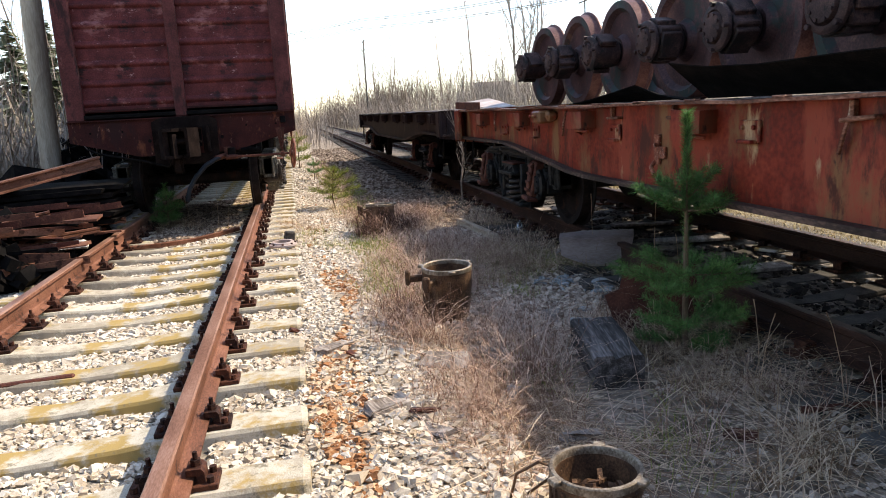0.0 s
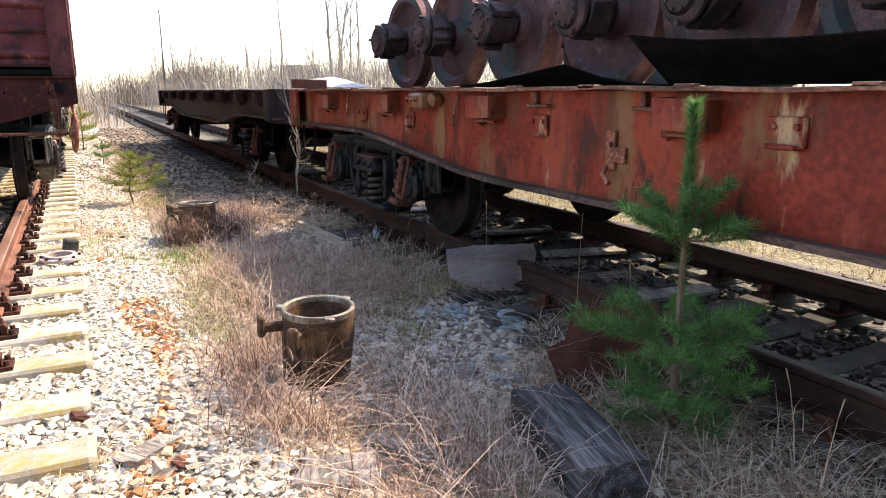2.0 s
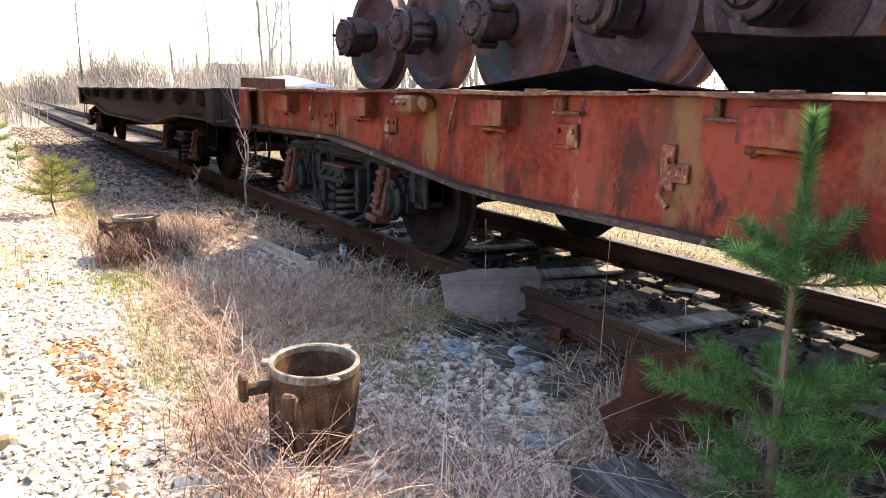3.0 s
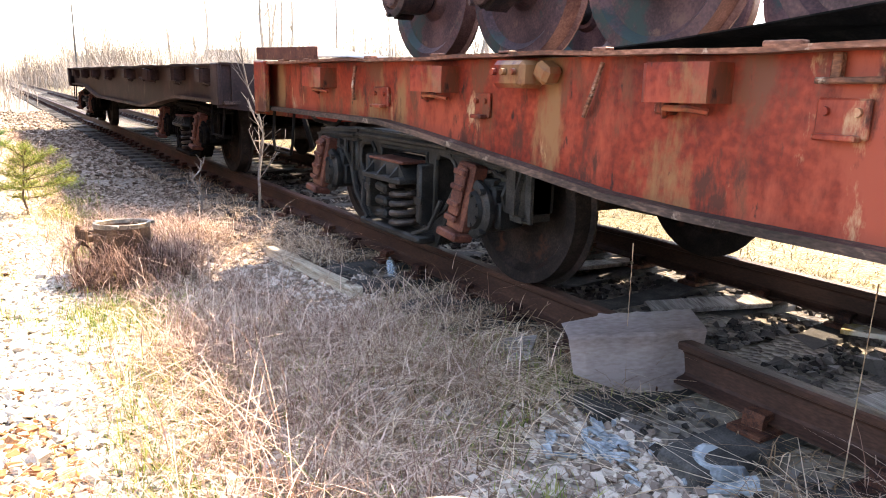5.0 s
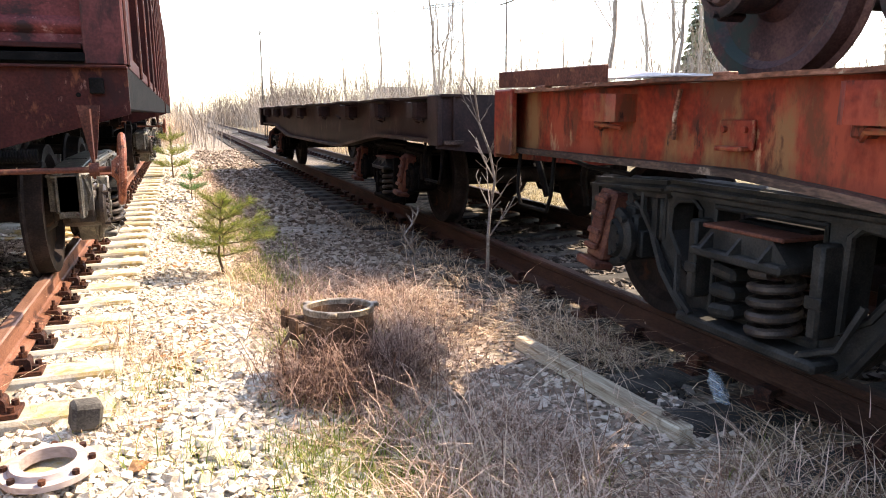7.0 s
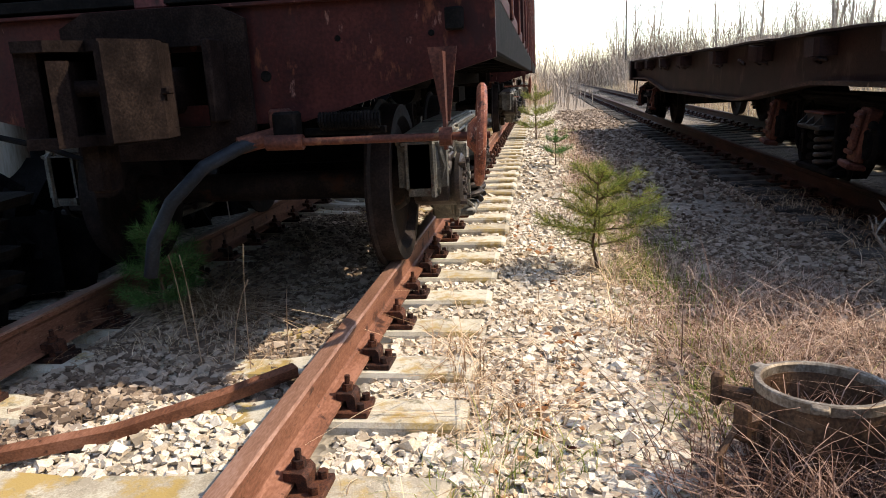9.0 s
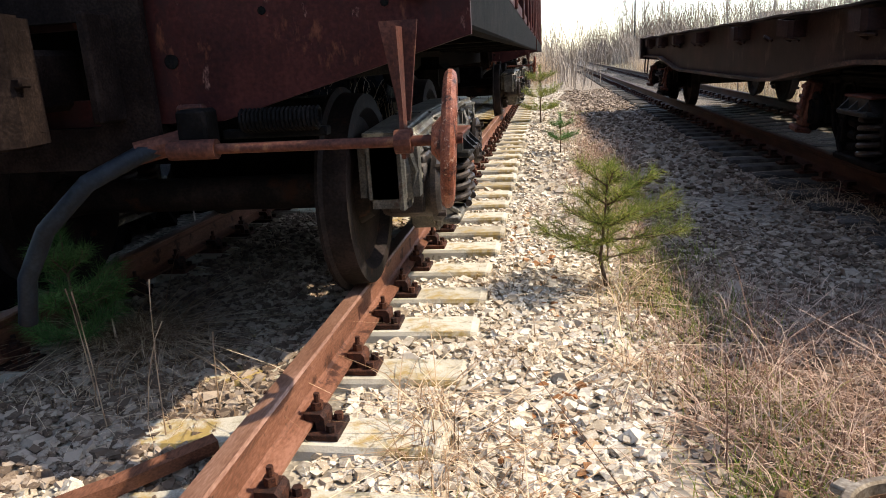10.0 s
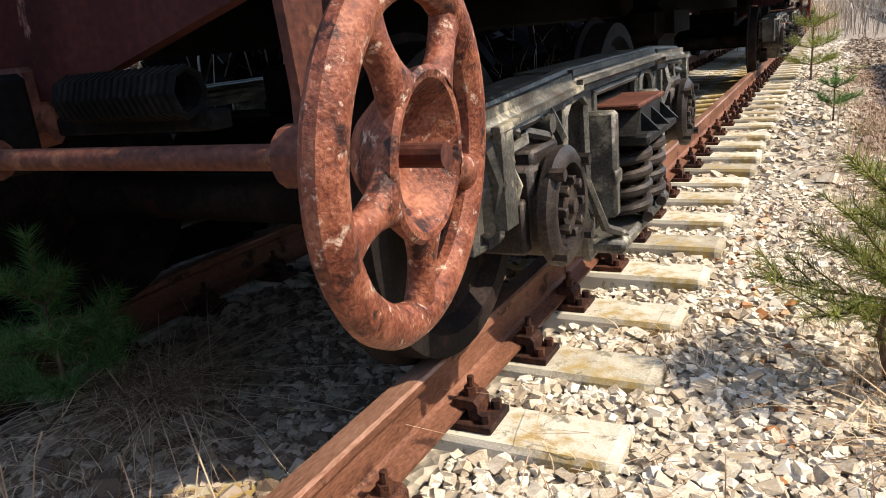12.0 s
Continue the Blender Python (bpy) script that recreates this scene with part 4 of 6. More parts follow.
def pocket_bm(w, h):
    """A bent strap that stands out from the sill; local: y along, -x outwards."""
    out = [(0.0, -w / 2), (-0.13, -w / 2), (-0.16, -w / 2 + 0.04), (-0.16, w / 2 - 0.04), (-0.13, w / 2), (0.0, w / 2), (0.0, w / 2 - 0.014), (-0.124, w / 2 - 0.014),
           (-0.146, w / 2 - 0.046), (-0.146, -w / 2 + 0.046), (-0.124, -w / 2 + 0.014), (0.0, -w / 2 + 0.014)]
    bm = bmesh.new()
    plate(bm, out, [], h, lambda u, v, d: Vector((u, v, d - h / 2)))
    tube(bm, [(-0.05, -w / 2 + 0.05, -h / 2 - 0.03), (-0.09, -w * 0.1, -h / 2 - 0.02), (-0.10, w * 0.2, -h / 2 - 0.02), (-0.02, w * 0.45, -h / 2 - 0.05)], 0.012, 6)
    box(bm, (-0.03, w / 2 - 0.03, -h / 2 - 0.02), (0.06, 0.07, 0.05), 0.008)
    return bm


def flat_wagon(y_far, body, edge, label, near_details):
    """A four-axle flat wagon with fish-bellied side sills; local y runs from its far end towards the camera's start (negative)."""
    L, top = 13.4, 1.215
    w = thing("flat_wagon", pose(RT, y_far, ZR), label, "railway wagon", "flat wagons")
    belly = [(0.0, 0.865), (-2.15, 0.865), (-2.6, 0.83), (-4.1, 0.68), (-4.5, 0.665), (-L + 4.5, 0.665), (-L + 4.1, 0.68), (-L + 2.6, 0.83), (-L + 2.15, 0.865), (-L, 0.865)]
    for s in (-1, 1):
        bm = bmesh.new()
        plate(bm, [(0, top), *belly, (-L, top)], [], 0.014, lambda u, v, d, s=s: Vector((s * 1.19 + d - 0.007, u, v)))
        part("sill_web", bm, body, w)
        fb = bmesh.new()
        lo = [(u, v) for u, v in belly]
        plate(fb, lo + [(u, v - 0.032) for u, v in lo[::-1]], [], 0.17, lambda u, v, d, s=s: Vector((s * 1.19 + d - 0.085, u, v)))
        part("lower_flange", fb, M_flange, w)
        ft = bmesh.new()
        us = np.linspace(0, -L, 80)
        zs = top + 0.018 + 0.005 * np.sin(us * 3.1) + 0.003 * np.sin(us * 9.7)
        strip = list(zip(us, zs)) + list(zip(us[::-1], (zs - 0.018)[::-1]))
        plate(ft, strip, [], 0.20, lambda u, v, d, s=s: Vector((s * 1.21 - 0.10 + d, u, v)))
        part("upper_flange", ft, edge, w)
        if s < 0:
            for y in (-1.26, -2.8, -4.45, -6.15, -8.2, -9.9, -11.4, -12.7):
                pk = part("stake_pocket", pocket_bm(0.28, 0.135), body, w)
                pk.matrix_basis = pose(-1.197, y, 1.115, rng.normal(0, 3), 0, rng.normal(0, 3))
            if near_details:
                flat_details(w, body, edge)
            else:
                for y in (-2.0, -3.7, -5.4, -9.0):
                    br = bmesh.new()
                    tube(br, [(-1.20, y, 1.02), (-1.27, y - 0.10, 1.06), (-1.29, y - 0.22, 1.06), (-1.26, y - 0.32, 1.02)], 0.014, 6)
                    part("lashing_hook", br, edge, w)
    for y, o in ((-0.04, 1), (-L + 0.04, -1)):
        es = bmesh.new()
        plate(es, [(-1.33, 0.80), (-1.33, top + 0.02), (1.33, top + 0.02), (1.33, 0.80), (0.6, 0.72), (-0.6, 0.72)], [[(-0.2, 0.86), (0.2, 0.86), (0.2, 1.10), (-0.2, 1.10)]], 0.03, lambda u, v, d, y=y: Vector((u, y + d, v)))
        box(es, (-1.31, y - o * 0.10, (0.72 + top) / 2 + 0.06), (0.05, 0.25, top - 0.80), 0.01)
        part("end_sill", es, body, w)
        coupler(w, y, o, 0.98, M_under)
        st = bmesh.new()
        tube(st, [(-1.22, y - o * 0.15, 0.86), (-1.24, y - o * 0.15, 0.60), (-1.24, y - o * 0.20, 0.50), (-1.24, y - o * 0.55, 0.50), (-1.24, y - o * 0.6, 0.60), (-1.22, y - o * 0.6, 0.86)], 0.013, 6)
        part("step", st, M_under, w)
        hose = bmesh.new()
        tube(hose, [(-0.5, y, 0.85), (-0.52, y + o * 0.15, 0.80), (-0.5, y + o * 0.25, 0.62), (-0.45, y + o * 0.28, 0.40)], 0.028, 8)
        part("brake_hose", hose, M_under, w)
    for x in (-0.2, 0.2):
        part("centre_beam", box(bmesh.new(), (x, -L / 2, 1.0), (0.1, L - 0.2, 0.36), 0.01), M_under, w)
    for y in np.arange(-1.1, -L + 0.5, -1.4):
        part("crossbearer", box(bmesh.new(), (0, y, 1.08), (2.30, 0.1, 0.18), 0.005), M_under, w)
    part("air_tank", rod(bmesh.new(), (0.5, -6.1, 0.82), (0.5, -6.9, 0.82), 0.2, 18), M_under, w)
    part("brake_rod", rod(bmesh.new(), (-0.4, -3.0, 0.72), (-0.4, -9.0, 0.72), 0.02, 8), M_under, w)
    bm = bmesh.new()
    box(bm, (0, 0, 0), (2.20, 0.146, 0.045), 0.004)
    plank = part("plank", bm, M_old_wood, w)
    n = int(L / 0.15)
    first = 17 if near_details else 0          # the orange wagon's far end has lost its planks
    for i in range(first, n):
        m = pose(rng.normal(0, 0.01), -0.08 - 0.15 * i, top - 0.012 + rng.normal(0, 0.003), 0, rng.normal(0, 0.15), rng.normal(0, 0.3))
        if i == first:
            plank.matrix_basis = m
        else:
            again(plank, w, m)
    bogie(w, -2.17, M_under if not near_details else M_bogie_dark, True)
    bogie(w, -L + 2.17, M_under, True)
    return w




def flat_details(w, body, edge):
    x = -1.20
    # double bracket with riveted ends
    bm = bmesh.new()
    box(bm, (x - 0.09, -3.55, 1.14), (0.14, 0.22, 0.12), 0.02)
    box(bm, (x - 0.05, -3.70, 1.15), (0.10, 0.10, 0.085), 0.02, Matrix.Rotation(0.5, 3, "X"))
    box(bm, (x - 0.05, -3.40, 1.15), (0.10, 0.10, 0.085), 0.02, Matrix.Rotation(-0.5, 3, "X"))
    for dy in (-0.07, 0.0, 0.07):
        rod(bm, (x - 0.17, -3.55 + dy, 1.15), (x - 0.19, -3.55 + dy, 1.15), 0.015, 8)
    part("bracket", bm, body, w)
    for y, z, ww in ((-2.1, 1.0, 0.19), (-4.98, 1.02, 0.16), (-6.62, 1.06, 0.17), (-3.18, 0.99, 0.12), (-8.9, 1.04, 0.18), (-9.8, 1.03, 0.18)):
        rp = bmesh.new()
        box(rp, (x - 0.01, y, z), (0.02, ww, 0.12), 0.006)
        box(rp, (x - 0.035, y, z - 0.055), (0.05, ww * 0.8, 0.02), 0.005)
        for dy in (-0.3, 0.3):
            rod(rp, (x - 0.02, y + dy * ww, z + 0.02), (x - 0.036, y + dy * ww, z + 0.02), 0.014, 8)
        part("riveted_plate", rp, body, w)
    hk = bmesh.new()
    box(hk, (x - 0.012, -5.62, 0.92), (0.02, 0.07, 0.20), 0.004)
    box(hk, (x - 0.012, -5.69, 0.90), (0.02, 0.08, 0.08), 0.004)
    tube(hk, [(x - 0.02, -5.60, 0.84), (x - 0.06, -5.62, 0.80), (x - 0.07, -5.68, 0.76)], 0.014, 7)
    rod(hk, (x - 0.02, -5.63, 0.95), (x - 0.045, -5.63, 0.95), 0.014, 8)
    part("lashing_latch", hk, M_hand, w, "small pale rusty latch with a hook")
    for y in (-5.0, -5.9, -7.4, -8.4, -9.3):
        sl = bmesh.new()
        box(sl, (x - 0.03, y, 1.13), (0.05, 0.20, 0.02), 0.005, Matrix.Rotation(rng.normal(0, 0.06), 3, "X"))
        box(sl, (x - 0.02, y + 0.05, 1.17), (0.03, 0.03, 0.08), 0.004)
        part("small_lug", sl, edge, w)
    for y, lean in ((-7.35, 0.25), (-8.1, -0.2), (-1.75, 0.1), (-4.0, 0.3)):
        ch = bmesh.new()
        tube(ch, [(x - 0.02, y, 1.19), (x - 0.035, y + lean * 0.1, 1.08), (x - 0.02, y + lean * 0.3, 0.97)], 0.011, 6)
        part("lashing_strap", ch, edge, w)
    rd = bmesh.new()
    tube(rd, [(x + 0.25, -0.35, 0.80), (x + 0.05, -0.9, 0.79), (x + 0.02, -1.35, 0.78), (x + 0.02, -1.45, 0.84)], 0.014, 7)
    part("pull_rod", rd, M_under, w)
    for y in np.arange(-0.5, -13.2, -0.72):
        nb = bmesh.new()
        box(nb, (-1.285, y + rng.normal(0, 0.1), 1.235), (0.05, 0.07 + rng.uniform(0, 0.06), 0.02), 0.004)
        part("deck_clip", nb, edge, w)


flat_one = flat_wagon(10.06, M_orange, M_orange_edge, "faded orange-red flat wagon with peeling paint, loaded with wheelsets", True)
flat_two = flat_wagon(24.55, M_dark_car, M_dark_car, "dark brown empty flat wagon behind the orange one, deepened for backlight", False)

# ---- load of wheelsets ----
DECK = ZR + 1.215 + 0.012
for i, y in enumerate((8.62, 7.52, 6.45, 5.40, 4.42, 3.44, 2.46, 1.48, 0.5, -0.48)):
    m = pose(4.0 + rng.normal(0, 0.02), y, DECK + 0.4765, rng.uniform(0, 360), 0, rng.normal(0, 1.0))
    if i == 0:
        ws = thing("wheelset", m, "rusty spare railway wheelset with dark axle boxes on a flat wagon", "wheelset", "wheelsets on the flat wagon")
        part("axle", axle_bm(), M_wheel, ws, smooth=True)
        for s in (-1, 1):
            wl = part("wheel", wheel_bm(s, 48), [M_loose_wheel, M_tread], ws, smooth=True)
            wl.location = (s * HALF, 0, 0)
            ab = part("axle_box", axle_box_bm(s, False), M_loose_box, ws, smooth=True)
            ab.location = (s * 1.06, 0, 0)
    else:
        copy_thing(ws, m)


# ---- plants ----
def blades(xy, h, width, bend, z0=None, droop=1.0):
    """Curved grass blades as strips: arrays of places, heights, widths and bends (sideways metres at the tip)."""
    n = len(xy)
    an = rng.uniform(0, 2 * math.pi, n)
    d = np.stack([np.cos(an), np.sin(an)], -1)
    side = np.stack([-d[:, 1], d[:, 0]], -1)
    base = ground_z(xy[:, 0], xy[:, 1]) - 0.01 if z0 is None else z0
    out = np.zeros((n, 7, 3))
    for k, (t, wf) in enumerate(((0, 1), (0.4, 0.85), (0.75, 0.55))):
        p = xy + d * (bend * t ** 1.8)[:, None]
        z = base + h * (t - 0.25 * droop * t * t)
        for s in (0, 1):
            out[:, 2 * k + s, :2] = p + side * ((s - 0.5) * width * wf)[:, None]
            out[:, 2 * k + s, 2] = z
    out[:, 6, :2] = xy + d * bend[:, None]
    out[:, 6, 2] = base + h * (1 - 0.25 * droop)
    f = np.array([(0, 1, 3), (0, 3, 2), (2, 3, 5), (2, 5, 4), (4, 5, 6)])
    return out.reshape(-1, 3), (f[None] + 7 * np.arange(n)[:, None, None]).reshape(-1, 3)


def joined(pieces):
    vs, fs, k = [], [], 0
    for v, f in pieces:
        vs.append(v), fs.append(f + k)
        k += len(v)
    return np.concatenate(vs), np.concatenate(fs)


def tufts(centres, per, radius):
    c = np.repeat(centres, per, 0)
    return c + rng.normal(0, 1, c.shape) * np.repeat(radius, per)[:, None]


CLEAR = [(1.035, 5.05, 0.27), (0.98, 4.72, 0.22), (1.0, 2.29, 0.27), (1.72, 3.78, 0.30), (1.62, 3.45, 0.30), (1.50, 3.1, 0.22), (2.12, 5.7, 0.30), (2.36, 5.35, 0.22), (2.05, 5.1, 0.30), (2.2, 8.05, 0.26), (2.0, 7.8, 0.26), (1.85, 7.55, 0.2),
         (2.08, 8.4, 0.28), (2.42, 5.72, 0.16), (2.55, 5.6, 0.16), (1.9, 8.2, 0.26), (2.0, 8.8, 0.26), (1.85, 8.6, 0.28), (2.5, 7.95, 0.2), (2.6, 8.15, 0.18), (-0.22, 8.46, 0.22), (1.05, 9.28, 0.17)] + [(2.20 - 0.02 * k, 7.85 + 0.14 * k, 0.24) for k in range(11)]


def cleared(xy):
    ok = np.ones(len(xy), bool)
    for cx, cy, r in CLEAR:
        ok &= np.hypot(xy[:, 0] - cx, xy[:, 1] - cy) > r * rng.uniform(0.8, 1.1, len(xy))
    return xy[ok]


def grass(name, centres, per, radius, h, width, lean, mat, label, droop=2.8):
    xy = cleared(tufts(centres, per, np.full(len(centres), radius)))
    n = len(xy)
    hh = h * np.exp(rng.normal(0, 0.35, n))
    v, f = blades(xy, hh, width * rng.uniform(0.6, 1.3, n), hh * lean * np.abs(rng.normal(0.6, 0.5, n)), droop=droop)
    return tagged(mesh_from(name, v, f, mat), label, "grass", kind="stuff")


def weeds(name, centres, per, radius, h, mat, label, twigs=6, width=0.0050, cat="weeds", sprawl=1.15):
    """Thin dead stems with side twigs."""
    xy = cleared(tufts(centres, per, np.full(len(centres), radius)))
    n = len(xy)
    hh = h * np.exp(rng.normal(0, 0.35, n))
    pieces = [blades(xy, hh, np.full(n, width), hh * np.abs(rng.normal(sprawl, 0.5 * sprawl, n)), droop=0.3 + sprawl)]
    base = ground_z(xy[:, 0], xy[:, 1])
    for _ in range(twigs):
        t = rng.uniform(0.2, 0.9, n)
        off = xy + rng.normal(0, 0.10 + 0.22 * sprawl, (n, 2)) * (hh * t)[:, None]
        ht = hh * rng.uniform(0.15, 0.4, n)
        pieces.append(blades(off, ht, np.full(n, width * 0.7), ht * rng.uniform(0.3, 1.2 + sprawl, n), z0=base + hh * t * (0.85 - 0.25 * sprawl), droop=0.2 + sprawl))
    v, f = joined(pieces)
    return tagged(mesh_from(name, v, f, mat), label, cat, kind="stuff")


def zone(n, x0, x1, y0, y1):
    return scatter(n, x0, x1, y0, y1)


mid = np.concatenate([zone(150, 0.75, 2.2, 2.4, 10.5), zone(110, 1.9, 2.75, 3.0, 10.4), zone(60, 0.9, 1.7, 2.0, 6.5), zone(30, 0.6, 1.2, 10.5, 16), zone(20, 1.7, 2.9, 1.5, 4.2), zone(70, 0.68, 1.35, 2.4, 5.0), zone(40, 0.65, 1.2, 5.2, 8.6)])
clear = (np.abs(mid[:, 0] - 2.0) < 0.45) & (mid[:, 1] > 4.4) & (mid[:, 1] < 6.2)
clear |= (np.abs(mid[:, 0] - 1.95) < 0.35) & (mid[:, 1] > 7.8) & (mid[:, 1] < 9.3)
clear |= (mid[:, 0] < 1.15) & (mid[:, 1] > 6.2) & (mid[:, 1] < 8.0) & (rng.uniform(0, 1, len(mid)) < 0.5)
clear |= (np.hypot(mid[:, 0] - 1.035, mid[:, 1] - 5.0) < 0.40) | (np.hypot(mid[:, 0] - 0.905, mid[:, 1] - 2.0) < 0.42)
clear |= (np.abs(mid[:, 0] - 1.72) < 0.35) & (np.abs(mid[:, 1] - 3.6) < 0.55)
clear |= np.sin(mid[:, 0] * 4.1 + 1.3 * mid[:, 1]) + np.sin(mid[:, 1] * 3.3 - 2.0 * mid[:, 0]) < -0.55
mid = mid[~clear]
grass("straw_litter", mid, 30, 0.21, 0.070, 0.0056, 4.6, M_dry, "flattened dry straw over gravel and earth")
grass("dry_grass", mid[::3], 18, 0.09, 0.19, 0.0050, 1.7, M_dry, "matted dry straw-coloured grass between the tracks")
grass("rail_side_grass", np.concatenate([zone(96, 2.05, 2.68, 3.6, 9.6), zone(8, 2.1, 2.68, 2.2, 3.6), zone(40, 2.3, 2.7, 9.6, 15)]), 32, 0.11, 0.18, 0.0056, 2.2, M_dry, "long dry grass leaning over the dark rail")
clumps = np.concatenate([zone(26, 1.9, 2.65, 5.4, 9.4), zone(24, 1.2, 2.2, 5.8, 8.0), zone(14, 1.7, 2.6, 2.2, 4.6), zone(8, 0.8, 1.4, 6.0, 8.4), zone(3, 0.5, 0.9, 10.6, 12.5), zone(3, -0.25, 0.2, 9.4, 10.6), zone(9, -1.95, -1.5, 10.7, 11.2)])
grass("grass_tussocks", clumps, 85, 0.065, 0.21, 0.0054, 2.3, M_dry, "drooping tussocks of pale dead grass beside the rail")
grass("brown_mat", mid[1::2], 40, 0.19, 0.065, 0.0048, 4.8, M_weed, "brown matted dead stems over the gravel")
grass("far_side_grass", np.concatenate([zone(500, 5.3, 9.0, 0.0, 24.0), zone(300, 6, 14, 8, 34)]), 34, 0.28, 0.15, 0.010, 2.2, M_far_dry, "sunlit yellow dry grass beyond the wagons")
grass("green_grass", np.concatenate([zone(20, 0.7, 1.3, 7.8, 10.0), zone(60, 0.72, 1.25, 9.6, 14.5), zone(12, 1.2, 1.9, 2.3, 4.2), zone(70, 0.6, 1.25, 5.6, 8.6), zone(16, 2.2, 2.6, 5.3, 8.5), zone(26, 1.2, 2.3, 5.4, 8.2), zone(8, -0.2, 0.5, 8.3, 9.6), zone(12, 0.4, 1.0, 16, 24)]), 55, 0.09, 0.10, 0.0042, 1.0, M_green,
      "fresh green grass sprouting through dead straw", 1.0)
grass("track_grass", np.concatenate([zone(9, -0.35, 0.2, 8.0, 9.8), zone(6, -0.2, 0.2, 9.4, 10.9), zone(5, -0.25, 0.1, 3.2, 6.0), zone(4, -0.2, 0.05, 10.8, 12.2), zone(14, -2.0, -1.0, 10.2, 11.2), zone(8, -2.2, -1.2, 12, 16)]), 60, 0.10, 0.13, 0.0036, 1.4, M_dry,
      "dry grass tufts among the sleepers")
weeds("dead_weeds", np.concatenate([zone(34, 0.8, 1.5, 5.6, 7.4), zone(20, 1.2, 1.6, 3.6, 5.0), zone(46, 0.9, 1.9, 7.2, 10.8), zone(18, 1.2, 2.4, 2.6, 4.5), zone(26, 0.5, 1.1, 13, 22), zone(22, 2.0, 2.6, 3, 10), zone(22, 0.66, 1.05, 3.2, 5.6), zone(20, 1.2, 2.1, 6.0, 8.0), zone(20, 1.5, 2.4, 7.0, 8.6)]), 17, 0.14, 0.25, M_weed,
      "tangled brown dead weeds between the tracks")
weeds("low_weeds", np.concatenate([zone(34, 0.6, 1.0, 3.0, 7.0), zone(16, 1.1, 2.0, 5.8, 8.0), zone(20, 0.7, 1.2, 10, 13), zone(40, 1.0, 1.9, 9.7, 12)]), 26, 0.12, 0.12, M_weed, "low purplish brown dead weeds on the gravel", 4, 0.0045)
weeds("bramble", np.concatenate([zone(15, 0.84, 1.26, 8.82, 9.08), zone(13, 0.82, 1.30, 8.92, 9.45), zone(4, 0.66, 0.8, 4.4, 5.2)]), 24, 0.10, 0.32, M_bramble, "reddish brown dead weeds grown over an iron pot", 9)


def tall_stalks(places):
    for x, y, h, lx, ly in places:
        z = float(ground_z(x, y))
        bm = bmesh.new()
        tube(bm, [(0, 0, 0), (lx * 0.3, ly * 0.3, h * 0.5), (lx * 0.7, ly * 0.7, h * 0.85), (lx, ly, h)], [0.0028, 0.0022, 0.0015, 0.003], 5)
        ob = part("grass_stalk", bm, M_dry)
        ob.location = (x, y, z - 0.005)
        tagged(ob, "single tall dry grass stalk", "grass stalk", "tall dry stalks")


tall_stalks([(2.72, 5.05, 0.75, 0.02, 0.0), (2.55, 4.35, 0.6, -0.03, 0.02), (2.62, 6.0, 0.7, -0.01, 0.0), (-1.35, 10.15, 0.55, -0.05, 0.02), (-1.10, 10.12, 0.62, 0.02, 0.03), (-1.22, 10.2, 0.42, 0.10, 0.05),
             (-1.0, 10.35, 0.36, 0.04, -0.04), (-1.48, 10.3, 0.5, -0.06, 0.02), (2.2, 3.0, 0.45, 0.08, 0.0), (2.45, 2.7, 0.5, -0.1, 0.04), (2.0, 2.6, 0.35, 0.05, 0.05), (2.35, 3.2, 0.42, 0.02, 0.1)])


def needles(paths, per_metre, length, mat, parent, spread_up=0.5):
    """Needles along twigs: paths are (start, end, from, to)."""
    vs, k = [], 0
    for a, b, t0, t1 in paths:
        a, b = np.array(a), np.array(b)
        L = np.linalg.norm(b - a)
        n = max(8, int(per_metre * L * (t1 - t0)))
        t = rng.uniform(t0, t1, n)
        p = a + (b - a) * t[:, None]
        axis = (b - a) / L
        rnd = rng.normal(0, 1, (n, 3))
        rnd -= (rnd @ axis)[:, None] * axis
        rnd /= np.linalg.norm(rnd, axis=1)[:, None]
        d = rnd * 0.85 + axis * rng.uniform(0.35, 1.0, n)[:, None]
        d /= np.linalg.norm(d, axis=1)[:, None]
        w = np.cross(d, rng.normal(0, 1, (n, 3)))
        w /= np.linalg.norm(w, axis=1)[:, None]
        ln = length * rng.uniform(0.7, 1.25, n)
        vs.append(np.stack([p - w * 0.0013, p + w * 0.0013, p + d * ln[:, None] + np.array((0, 0, 0.1)) * (ln ** 1)[:, None] * 0.5], 1))
    v = np.concatenate(vs).reshape(-1, 3)
    f = np.arange(len(v)).reshape(-1, 3)
    ob = mesh_from("needles", v, f, mat)
    ob.parent = parent
    return ob


